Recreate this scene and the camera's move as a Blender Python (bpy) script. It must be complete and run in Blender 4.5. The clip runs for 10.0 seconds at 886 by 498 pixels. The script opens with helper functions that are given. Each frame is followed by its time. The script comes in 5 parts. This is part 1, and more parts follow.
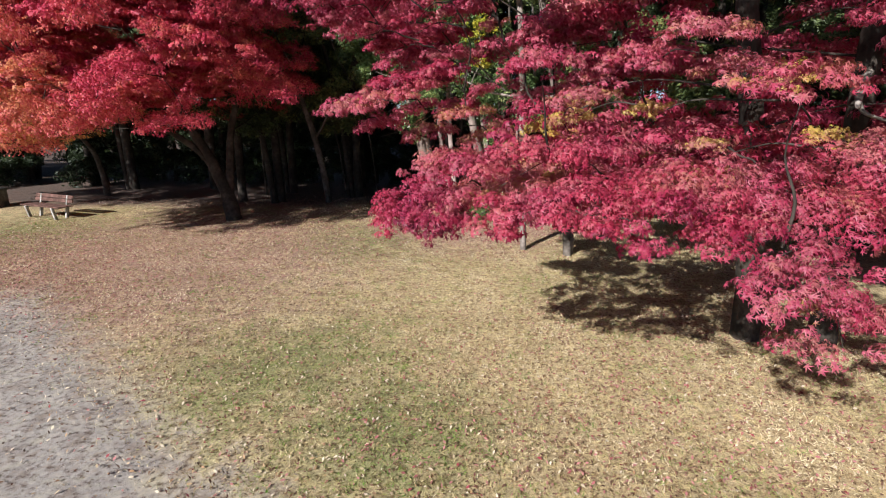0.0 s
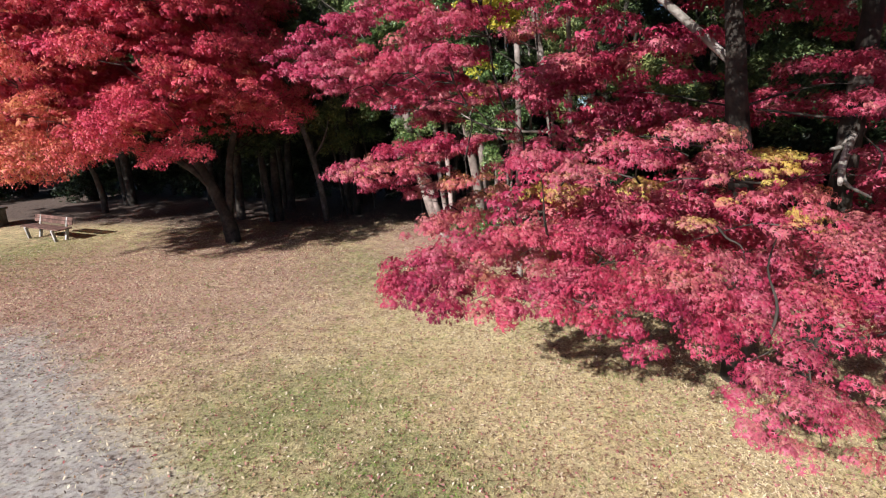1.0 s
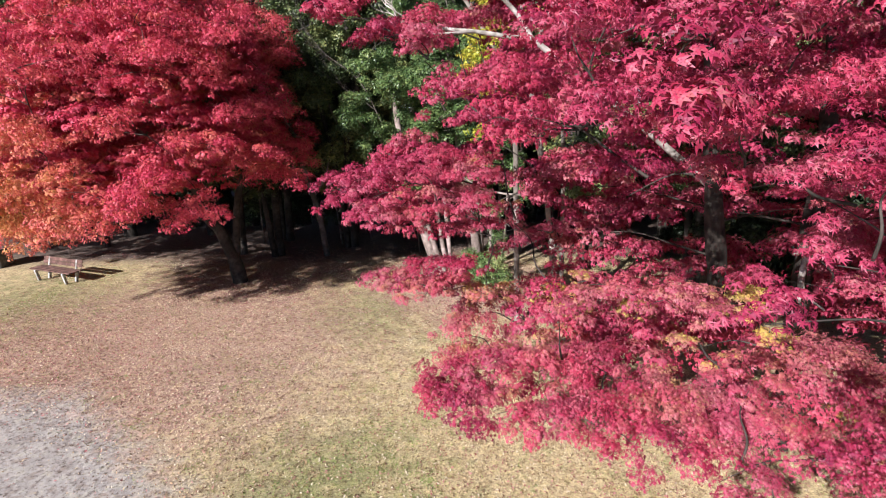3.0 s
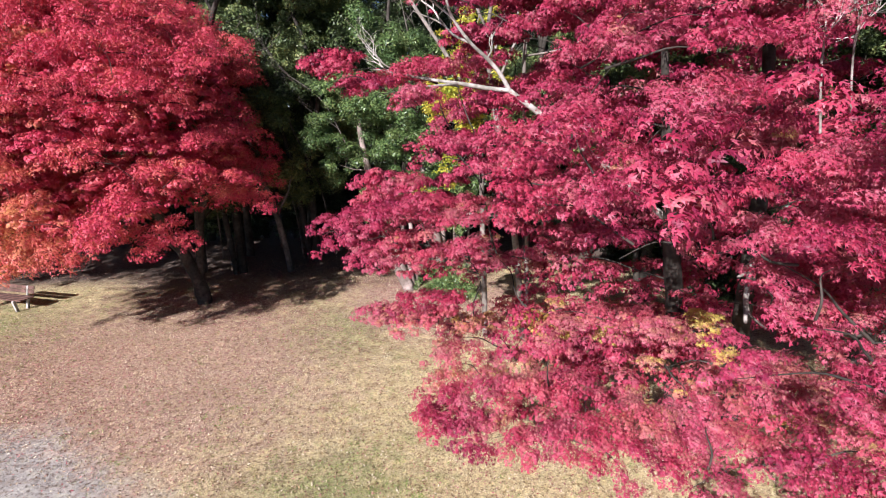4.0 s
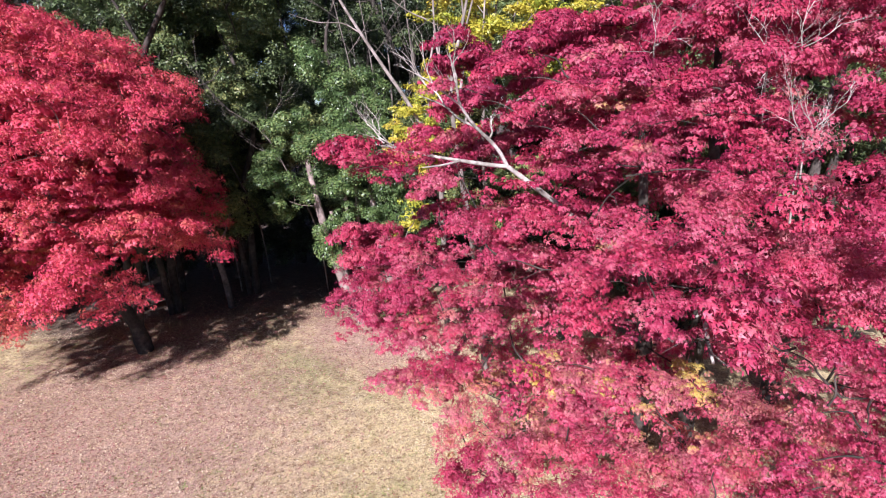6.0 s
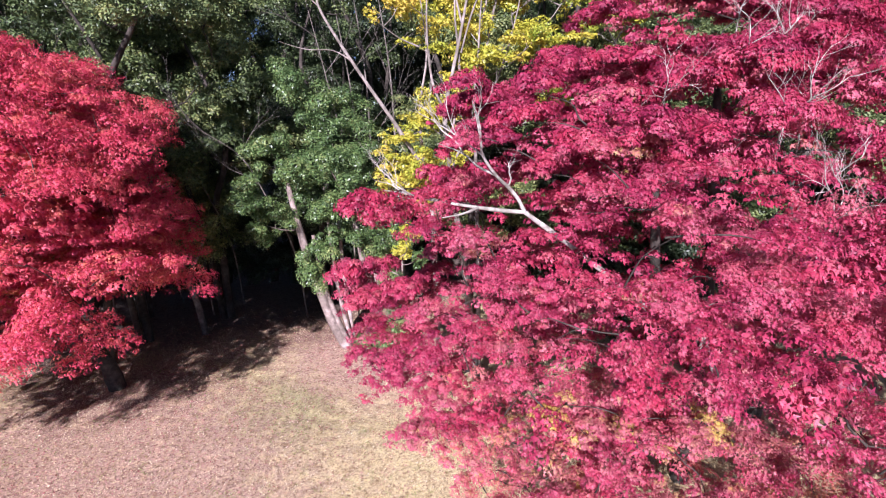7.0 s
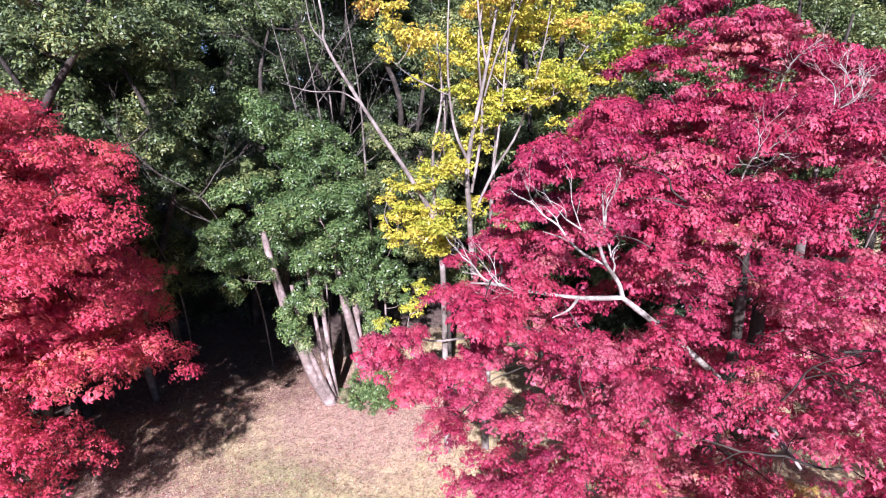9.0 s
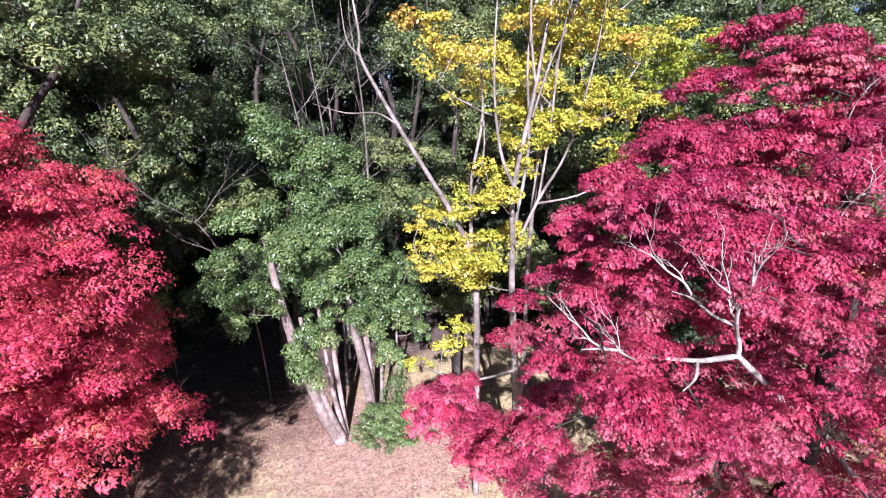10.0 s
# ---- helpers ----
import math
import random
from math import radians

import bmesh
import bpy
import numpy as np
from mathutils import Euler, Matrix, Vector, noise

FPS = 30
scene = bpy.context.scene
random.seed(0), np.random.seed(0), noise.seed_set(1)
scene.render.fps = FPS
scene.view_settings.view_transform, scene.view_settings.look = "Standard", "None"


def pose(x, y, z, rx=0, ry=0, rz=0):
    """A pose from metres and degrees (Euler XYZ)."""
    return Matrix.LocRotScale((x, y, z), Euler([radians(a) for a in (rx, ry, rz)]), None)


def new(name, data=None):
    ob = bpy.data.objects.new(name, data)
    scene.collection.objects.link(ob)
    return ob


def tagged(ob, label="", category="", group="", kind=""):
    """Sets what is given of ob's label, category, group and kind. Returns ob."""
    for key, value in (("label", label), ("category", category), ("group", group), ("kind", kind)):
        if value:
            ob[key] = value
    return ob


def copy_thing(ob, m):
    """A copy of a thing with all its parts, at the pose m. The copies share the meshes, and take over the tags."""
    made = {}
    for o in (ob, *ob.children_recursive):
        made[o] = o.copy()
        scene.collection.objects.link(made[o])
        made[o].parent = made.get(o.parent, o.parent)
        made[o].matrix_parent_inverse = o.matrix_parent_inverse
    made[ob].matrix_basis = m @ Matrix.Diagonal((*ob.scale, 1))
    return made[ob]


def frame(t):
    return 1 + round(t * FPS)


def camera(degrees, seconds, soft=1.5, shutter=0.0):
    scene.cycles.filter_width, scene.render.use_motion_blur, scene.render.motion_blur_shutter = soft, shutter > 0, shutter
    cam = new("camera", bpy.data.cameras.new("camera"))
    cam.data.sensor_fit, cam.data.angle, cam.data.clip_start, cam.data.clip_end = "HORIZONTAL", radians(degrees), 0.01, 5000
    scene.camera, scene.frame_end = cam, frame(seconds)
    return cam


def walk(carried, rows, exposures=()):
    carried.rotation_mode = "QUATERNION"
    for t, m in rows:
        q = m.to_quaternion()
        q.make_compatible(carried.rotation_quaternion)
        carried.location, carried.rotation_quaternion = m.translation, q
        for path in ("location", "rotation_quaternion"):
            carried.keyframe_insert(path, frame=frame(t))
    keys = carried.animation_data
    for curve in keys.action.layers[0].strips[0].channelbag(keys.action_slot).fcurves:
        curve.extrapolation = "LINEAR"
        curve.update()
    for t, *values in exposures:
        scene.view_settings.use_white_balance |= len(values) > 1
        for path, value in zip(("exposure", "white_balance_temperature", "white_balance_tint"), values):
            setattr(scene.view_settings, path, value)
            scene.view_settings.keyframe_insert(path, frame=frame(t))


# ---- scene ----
cam = camera(79.5, 10.0, soft=1.1)
METRES, EYE, TILT, LEAN, TURN = 12.0, 3.4, -14.5, 0.0, 0.0
ROWS = [
    (0.0, 0.0, 0.0, 0.0, 0.0, 0.0, 0.0),
    (0.5, -0.0036, -0.0088, 0.031, -0.32, -0.1, 0.06),
    (1.0, -0.007, -0.0199, 0.0633, -0.56, -0.21, 0.08),
    (1.5, -0.0144, -0.0371, 0.095, -0.65, -0.34, 0.13),
    (2.0, -0.024, -0.0564, 0.1252, -0.72, -0.45, 0.19),
    (2.5, -0.0368, -0.0784, 0.1543, -1.09, -0.5, 0.25),
    (4.0, -0.1053, -0.1441, 0.2277, -8.1, -0.8, 2.05),
    (4.5, -0.1381, -0.1584, 0.246, -11.45, -0.96, 2.86),
    (5.0, -0.1711, -0.164, 0.2658, -14.22, -1.13, 3.55),
    (5.5, -0.2014, -0.1615, 0.2925, -16.21, -1.3, 4.05),
    (7.0, -0.293, -0.1082, 0.395, -22.77, -2.03, 5.5),
    (7.5, -0.3248, -0.075, 0.427, -25.55, -2.32, 6.08),
    (8.0, -0.3592, -0.0338, 0.4583, -27.8, -2.61, 6.52),
    (8.5, -0.3932, 0.0153, 0.4914, -30.08, -2.93, 6.95),
    (9.0, -0.422, 0.0735, 0.5256, -32.57, -3.28, 7.37),
    (9.5, -0.4504, 0.1419, 0.5615, -34.78, -3.62, 7.69),
    (10.0, -0.4757, 0.2212, 0.5964, -36.81, -3.92, 8.0),
]
walk(cam, [(t, pose(0, 0, EYE, TILT, LEAN, TURN) @ pose(METRES * x, METRES * y, METRES * z, 90 + pitch, roll, yaw)) for t, x, y, z, yaw, pitch, roll in ROWS],
     exposures=[(0.0, 0.58, 6200, 11), (1.0, 0.75, 6150, 12), (2.5, 0.92, 6050, 14), (4.5, 1.02, 5950, 18), (7.5, 1.25, 5650, 29), (10.0, 1.44, 5550, 29)])

# ---- world and sun ----
SUN_WAY = Vector((0.528, 0.701, -0.479)).normalized()
world = bpy.data.worlds.new("sky")
scene.world = world
world.use_nodes = True
wn = world.node_tree.nodes
sky = wn.new("ShaderNodeTexSky")
sky.sky_type = "NISHITA"
sky.sun_disc = False
sky.altitude = 1500
sky.air_density = 0.55
sky.dust_density = 0.2
sky.sun_elevation = math.asin(-SUN_WAY.z)
sky.sun_rotation = math.atan2(-SUN_WAY.x, -SUN_WAY.y)
wn["Background"].inputs["Strength"].default_value = 0.05
world.node_tree.links.new(sky.outputs[0], wn["Background"].inputs[0])
sun = new("sun", bpy.data.lights.new("sun", "SUN"))
sun.data.energy = 5.0
sun.data.angle = radians(0.5)
sun.data.color = (1.0, 0.965, 0.92)
sun.matrix_world = Matrix.Translation((-20, -27, 18)) @ SUN_WAY.to_track_quat("-Z", "Y").to_matrix().to_4x4()

rng = np.random.default_rng(7)


# ---- materials ----
def material(name, rough=0.8):
    m = bpy.data.materials.new(name)
    m.use_nodes = True
    b = m.node_tree.nodes["Principled BSDF"]
    b.inputs["Roughness"].default_value = rough
    b.inputs["Specular IOR Level"].default_value = 0.3
    return m, m.node_tree.nodes, m.node_tree.links, b


def ramp(nodes, stops):
    r = nodes.new("ShaderNodeValToRGB")
    e = r.color_ramp.elements
    while len(e) < len(stops):
        e.new(0.5)
    for el, (p, c) in zip(e, stops):
        el.position, el.color = p, (*c, 1)
    return r


def noise_node(nodes, links, scale, detail=4, rough=0.55, coords="Object"):
    tc = nodes.new("ShaderNodeTexCoord")
    n = nodes.new("ShaderNodeTexNoise")
    n.inputs["Scale"].default_value = scale
    n.inputs["Detail"].default_value = detail
    n.inputs["Roughness"].default_value = rough
    links.new(tc.outputs[coords], n.inputs["Vector"])
    return n


def math_node(nodes, links, op, a, b):
    n = nodes.new("ShaderNodeMath")
    n.operation = op
    for i, v in enumerate((a, b)):
        if isinstance(v, (int, float)):
            n.inputs[i].default_value = v
        else:
            links.new(v, n.inputs[i])
    return n.outputs[0]


def mix_colour(nodes, links, fac, a, b, blend="MIX"):
    n = nodes.new("ShaderNodeMix")
    n.data_type, n.blend_type = "RGBA", blend
    for socket, v in ((n.inputs[0], fac), (n.inputs[6], a), (n.inputs[7], b)):
        if isinstance(v, (int, float)):
            socket.default_value = v
        elif isinstance(v, tuple):
            socket.default_value = (*v, 1)
        else:
            links.new(v, socket)
    return n.outputs[2]


def leaf_material(name, stops, spread=0.25, rough=0.42, thin=0.3, gloss=0.45, vary=0.0, drift=None):
    """Leaves whose hue runs along the ramp by the leaf's own tint, a little different on each one."""
    m, nodes, links, b = material(name, rough)
    at = nodes.new("ShaderNodeAttribute")
    at.attribute_name = "tint"
    geo = nodes.new("ShaderNodeNewGeometry")
    isl = math_node(nodes, links, "MULTIPLY_ADD", geo.outputs["Random Per Island"], spread)
    isl.node.inputs[2].default_value = -spread / 2
    t = math_node(nodes, links, "ADD", at.outputs["Fac"], isl)
    if vary:
        info = nodes.new("ShaderNodeObjectInfo")
        own = math_node(nodes, links, "MULTIPLY_ADD", info.outputs["Random"], vary)
        own.node.inputs[2].default_value = -vary / 2
        t = math_node(nodes, links, "ADD", t, own)
    r = ramp(nodes, stops)
    links.new(t, r.inputs[0])
    n = noise_node(nodes, links, 55, 2)
    hue = r.outputs[0]
    if drift:
        bough = ramp(nodes, [(0.46, (0, 0, 0)), (0.62, (0.85, 0.85, 0.85))])
        links.new(noise_node(nodes, links, 1.1, 2).outputs["Fac"], bough.inputs[0])
        hue = mix_colour(nodes, links, bough.outputs[0], hue, mix_colour(nodes, links, 1.0, hue, drift, "MULTIPLY"))
    vein = mix_colour(nodes, links, 0.35, hue, n.outputs["Color"], "SOFT_LIGHT")
    links.new(vein, b.inputs["Base Color"])
    b.inputs["Specular IOR Level"].default_value = gloss
    tr = nodes.new("ShaderNodeBsdfTranslucent")
    links.new(vein, tr.inputs["Color"])
    mx = nodes.new("ShaderNodeMixShader")
    mx.inputs[0].default_value = thin
    links.new(b.outputs[0], mx.inputs[1])
    links.new(tr.outputs[0], mx.inputs[2])
    links.new(mx.outputs[0], nodes["Material Output"].inputs["Surface"])
    return m


def bark_material(name, dark, light, scale=9.0):
    m, nodes, links, b = material(name, 0.85)
    n1 = noise_node(nodes, links, scale, 6, 0.65)
    n2 = noise_node(nodes, links, scale * 0.22, 3)
    r1 = ramp(nodes, [(0.3, dark), (0.7, light)])
    links.new(n1.outputs["Fac"], r1.inputs[0])
    patch = ramp(nodes, [(0.45, (0.5, 0.5, 0.47)), (0.6, (1, 1, 1))])
    links.new(n2.outputs["Fac"], patch.inputs[0])
    c = mix_colour(nodes, links, 1.0, r1.outputs[0], patch.outputs[0], "MULTIPLY")
    links.new(c, b.inputs["Base Color"])
    bump = nodes.new("ShaderNodeBump")
    bump.inputs["Strength"].default_value = 0.6
    bump.inputs["Distance"].default_value = 0.03
    links.new(n1.outputs["Fac"], bump.inputs["Height"])
    links.new(bump.outputs[0], b.inputs["Normal"])
    return m


CRIMSON = leaf_material("crimson_maple_leaf", [(0.0, (0.14, 0.010, 0.036)), (0.2, (0.30, 0.022, 0.068)), (0.36, (0.43, 0.038, 0.094)), (0.54, (0.46, 0.098, 0.148)), (0.78, (0.47, 0.18, 0.15)), (1.0, (0.54, 0.42, 0.10))], 0.20, rough=0.5, gloss=0.5, drift=(1.08, 0.87, 0.82))
SCARLET = leaf_material("scarlet_maple_leaf", [(0.0, (0.42, 0.030, 0.075)), (0.25, (0.58, 0.052, 0.100)), (0.5, (0.63, 0.120, 0.112)), (0.75, (0.68, 0.24, 0.12)), (1.0, (0.64, 0.36, 0.10))], 0.20, rough=0.5, thin=0.25, gloss=0.42)
YELLOW = leaf_material("yellow_leaf", [(0.0, (0.27, 0.34, 0.04)), (0.4, (0.50, 0.46, 0.05)), (0.75, (0.60, 0.48, 0.07)), (1.0, (0.52, 0.27, 0.06))])
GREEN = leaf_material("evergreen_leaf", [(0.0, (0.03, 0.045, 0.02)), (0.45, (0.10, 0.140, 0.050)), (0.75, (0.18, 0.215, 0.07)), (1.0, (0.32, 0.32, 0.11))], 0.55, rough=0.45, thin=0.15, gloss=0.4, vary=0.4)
HOLLY = leaf_material("glossy_holly_leaf", [(0.0, (0.03, 0.05, 0.02)), (0.45, (0.085, 0.145, 0.045)), (0.75, (0.16, 0.23, 0.07)), (1.0, (0.34, 0.37, 0.14))], 0.55, rough=0.38, thin=0.15, gloss=0.5)
BARK_DARK = bark_material("dark_bark", (0.03, 0.024, 0.02), (0.10, 0.08, 0.064))
BARK_MAPLE = bark_material("grey_maple_bark", (0.06, 0.048, 0.042), (0.22, 0.18, 0.155))
BARK_PALE = bark_material("pale_bark", (0.19, 0.155, 0.135), (0.45, 0.38, 0.335))
BARK_PINK = bark_material("pinkish_smooth_bark", (0.21, 0.15, 0.135), (0.50, 0.39, 0.345), 7)
BARK_TWIG = bark_material("grey_twig_bark", (0.10, 0.08, 0.068), (0.29, 0.25, 0.215))
BARK_GREY = bark_material("grey_pink_bark", (0.19, 0.155, 0.135), (0.43, 0.365, 0.32))
BARK_DEAD = bark_material("bleached_dead_wood", (0.34, 0.29, 0.25), (0.62, 0.56, 0.50), 14)


# ---- mesh helpers ----
def thing(name, label, category, at=(0, 0, 0), group="", kind=""):
    ob = new(name)
    ob.location = at
    return tagged(ob, label, category, group, kind)


def attach(ob, parent, label=""):
    ob.parent = parent
    ob.matrix_parent_inverse = Matrix.Translation(-parent.location) if parent.parent is None else parent.matrix_parent_inverse.copy()
    if label:
        ob["label"] = label
    return ob


def mesh_part(name, verts, faces, mat, parent=None, label="", smooth=True):
    me = bpy.data.meshes.new(name)
    me.from_pydata([tuple(v) for v in verts], [], faces)
    if smooth:
        me.polygons.foreach_set("use_smooth", [True] * len(me.polygons))
    me.materials.append(mat)
    ob = new(name, me)
    if parent is not None:
        attach(ob, parent, label)
    return ob


def quads_part(name, verts, quads, mat, parent, tint=None, label=""):
    """A mesh of many quads from arrays: verts (n, 3), quads (m, 4), tint (m)."""
    me = bpy.data.meshes.new(name)
    me.vertices.add(len(verts))
    me.vertices.foreach_set("co", np.ascontiguousarray(verts, dtype=np.float32).ravel())
    me.loops.add(quads.size)
    me.loops.foreach_set("vertex_index", np.ascontiguousarray(quads, dtype=np.int32).ravel())
    me.polygons.add(len(quads))
    me.polygons.foreach_set("loop_start", np.arange(0, quads.size, quads.shape[1], dtype=np.int32))
    if tint is not None:
        a = me.attributes.new("tint", "FLOAT", "FACE")
        a.data.foreach_set("value", np.ascontiguousarray(tint, dtype=np.float32))
    me.materials.append(mat)
    me.update(calc_edges=True)
    ob = new(name, me)
    if parent is not None:
        attach(ob, parent, label)
    return ob


def tube(path, radii, sides=8, rough=0.06, seed=0):
    """A tapered limb along a path of points; returns vertices and faces."""
    pts = [Vector(p) for p in path]
    fine, rad = [], []
    for i in range(len(pts) - 1):
        p0, p1, p2, p3 = pts[max(i - 1, 0)], pts[i], pts[i + 1], pts[min(i + 2, len(pts) - 1)]
        for k in range(4):
            u = k / 4
            fine.append(0.5 * ((2 * p1) + (p2 - p0) * u + (2 * p0 - 5 * p1 + 4 * p2 - p3) * u * u + (3 * p1 - p0 - 3 * p2 + p3) * u ** 3))
            rad.append(radii[i] * (1 - u) + radii[i + 1] * u)
    fine.append(pts[-1])
    rad.append(radii[-1])
    verts, faces = [], []
    side = Vector((1, 0.2, 0)).normalized()
    for i, (p, r) in enumerate(zip(fine, rad)):
        d = (fine[min(i + 1, len(fine) - 1)] - fine[max(i - 1, 0)]).normalized()
        a = (side - d * side.dot(d))
        a = a.normalized() if a.length > 1e-4 else d.orthogonal().normalized()
        b = d.cross(a)
        for s in range(sides):
            w = 2 * math.pi * s / sides
            k = r * (1 + rough * 2 * noise.noise((p * 2.3 + a * math.cos(w) + b * math.sin(w) + Vector((seed, 0, 0)))))
            verts.append(p + (a * math.cos(w) + b * math.sin(w)) * k)
    for i in range(len(fine) - 1):
        for s in range(sides):
            t = (s + 1) % sides
            faces.append((i * sides + s, i * sides + t, (i + 1) * sides + t, (i + 1) * sides + s))
    faces.append(tuple(range((len(fine) - 1) * sides, len(fine) * sides)))
    return verts, faces


def limb(name, path, radii, mat, parent, sides=8, label="", rough=0.06):
    v, f = tube(path, radii, sides, rough, len(path))
    return mesh_part(name, v, f, mat, parent, label)


def merge(pieces):
    verts, faces = [], []
    for v, f in pieces:
        k = len(verts)
        verts += v
        faces += [tuple(i + k for i in q) for q in f]
    return verts, faces


def twigs(p, way, length, r, depth, rnd, pieces, spread=0.7, bend=0.25):
    """Grows a forking bare branch into pieces."""
    p, way = Vector(p), Vector(way).normalized()
    path, rad = [p.copy()], [r]
    n = 3
    for i in range(n):
        way = (way + Vector((rnd.uniform(-1, 1), rnd.uniform(-1, 1), rnd.uniform(-0.7, 0.9))) * bend).normalized()
        p = p + way * length / n
        path.append(p.copy())
        rad.append(r * (1 - 0.5 * (i + 1) / n))
        if depth > 0:
            for _ in range(1 if i < n - 1 else 2):
                side = (way + Vector((rnd.uniform(-1, 1), rnd.uniform(-1, 1), rnd.uniform(-0.6, 1))) * spread).normalized()
                twigs(p, side, length * rnd.uniform(0.45, 0.72), rad[-1] * 0.7, depth - 1, rnd, pieces, spread, bend)
    pieces.append(tube(path, rad, 6 if r > 0.012 else 4, 0.05))


def star(angles, lengths, half, droop):
    """Template of a lobed leaf far off: one slim triangle for each lobe."""
    v, q = [], []
    for a, l in zip(angles, lengths):
        w = radians(a)
        c, s = math.cos(w), math.sin(w)
        q.append((len(v), len(v) + 1, len(v) + 2))
        v += [(-c * half, s * half, 0), (s * l, c * l, -droop * l), (c * half, -s * half, 0)]
    return np.array(v, dtype=float), np.array(q)


STAR5 = star((-104, -52, 0, 52, 104), (0.58, 0.92, 1.0, 0.92, 0.58), 0.14, 0.5)
STAR3 = star((-68, 0, 68), (0.9, 1.0, 0.9), 0.28, 0.35)
STAR2 = star((-42, 38), (0.9, 1.0), 0.24, 0.3)
OVAL = (np.array([(0, -0.9, 0), (0.42, 0.0, 0.12), (0, 1.0, -0.1), (-0.42, 0.0, 0.12)]), np.array([(0, 1, 2, 3)]))
BLADE = (np.array([(-0.09, 0, 0), (0.09, 0, 0), (0.0, 0.2, 1.0)]), np.array([(0, 1, 2)]))


def leaves(name, pos, nrm, size, tint, template, mat, parent, label="", tip=None):
    """One mesh of leaves: places, normals, half lengths and tints, all arrays."""
    tv, tq = template
    n = len(pos)
    nz = nrm / np.linalg.norm(nrm, axis=1, keepdims=True)
    nx = np.cross(rng.normal(size=(n, 3)) if tip is None else tip, nz)
    nx /= np.linalg.norm(nx, axis=1, keepdims=True)
    ny = np.cross(nz, nx)
    rot = np.stack([nx, ny, nz], axis=1)
    v = pos[:, None, :] + size[:, None, None] * np.einsum("kj,njc->nkc", tv, rot)
    q = (np.arange(n) * len(tv))[:, None, None] + tq[None]
    return quads_part(name, v.reshape(-1, 3), q.reshape(-1, tq.shape[1]), mat, parent, np.repeat(tint, len(tq)), label)


def spray_points(pad, density, rnd, lumps=26, out=(0, 0), slope=0.22, full=0.0, clefts=()):
    """Leaf places, normals, tints and side ways of one umbrella-like pad (x, y, z, radius, tint) that falls off towards out, with no leaves in the clefts."""
    x, y, z, r, tone = pad
    k = lumps
    rho, phi = np.sqrt((np.arange(k) + rnd.random(k)) / k) * 0.86, rnd.random(k) * 2 * np.pi
    rim = 1 + 0.16 * np.sin(3 * phi + rnd.random() * 6)
    cx, cy = rho * r * rim * np.cos(phi), rho * r * rim * np.sin(phi)
    cz = 0.36 * r * (1 - rho ** 2) - 0.12 * r + rnd.normal(0, 0.06 * r, k) - slope * (cx * out[0] + cy * out[1])
    cz += full * rnd.normal(0, 0.14 * r, k)
    rs = (0.27 + 0.05 * full) * r * rnd.uniform(0.7, 1.2, k) * (1.05 - 0.3 * rho)
    n = np.maximum(6, (density * 4.4 * rs ** 2).astype(int))
    for a, b, wide in clefts:
        a, d = np.array(a), np.array(b) - np.array(a)
        c = np.stack([x + cx, y + cy, z + cz], 1) - a
        u = np.clip(c @ d / (d @ d), 0, 1)
        n[np.linalg.norm(c - np.outer(u, d), axis=1) < wide] = 0
    idx = np.repeat(np.arange(k), n)
    d = rnd.normal(size=(len(idx), 3))
    d /= np.linalg.norm(d, axis=1, keepdims=True)
    d[:, 2] = np.where(d[:, 2] < -0.1 - 0.35 * full, -d[:, 2], d[:, 2])
    stretch = rs[idx][:, None] * np.array([1.15, 1.15, 0.55 + 0.35 * full]) * rnd.uniform(0.55, 1.08, (len(idx), 1))
    pos = np.stack([x + cx, y + cy, z + cz], 1)[idx] + d * stretch
    pos[:, 2] -= 0.22 * rs[idx] * (d[:, 0] ** 2 + d[:, 1] ** 2)
    away = np.stack([cx / r, cy / r, np.full(k, 0.3)], 1)[idx]
    nrm = d + 0.45 * away + np.array([0, 0, 0.15]) + rnd.normal(0, 0.2, (len(idx), 3))
    tip = d * np.array([0.7, 0.7, 0.0]) + away * np.array([0.7, 0.7, 0]) + np.array([0, 0, -0.9]) + rnd.normal(0, 0.4, (len(idx), 3))
    # leaves facing up get a paler tint, painting in the sheen of sunlit tops
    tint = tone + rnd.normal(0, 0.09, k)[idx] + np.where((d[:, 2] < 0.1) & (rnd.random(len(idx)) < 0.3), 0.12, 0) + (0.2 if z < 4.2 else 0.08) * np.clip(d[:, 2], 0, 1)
    return pos, nrm, tint, np.cross(nrm, tip)


def ball_points(ball, density, rnd, lumps=14):
    """Leaf places of one lumpy clump (x, y, z, rx, rz, tint)."""
    x, y, z, rx, rz, tone = ball
    w = rnd.normal(size=(lumps, 3))
    w /= np.linalg.norm(w, axis=1, keepdims=True)
    c = w * rnd.uniform(0.2, 1.0, (lumps, 1))
    rl = rnd.uniform(0.16, 0.46, lumps)
    n = np.maximum(6, (density * 4 * np.pi * (rl * rx) ** 2 * 0.6).astype(int))
    idx = np.repeat(np.arange(lumps), n)
    d = rnd.normal(size=(len(idx), 3))
    d /= np.linalg.norm(d, axis=1, keepdims=True)
    d[:, 2] = np.where((d[:, 2] < -0.3) & (rnd.random(len(idx)) < 0.6), -d[:, 2], d[:, 2])
    p = c[idx] + d * (rl[idx] * rnd.uniform(0.55, 1.08, len(idx)))[:, None]
    pos = p * np.array([rx, rx, rz]) + np.array([x, y, z])
    nrm = d + np.array([0, 0, 0.5]) + rnd.normal(0, 0.4, (len(idx), 3))
    return pos, nrm, tone + rnd.normal(0, 0.09, lumps)[idx]


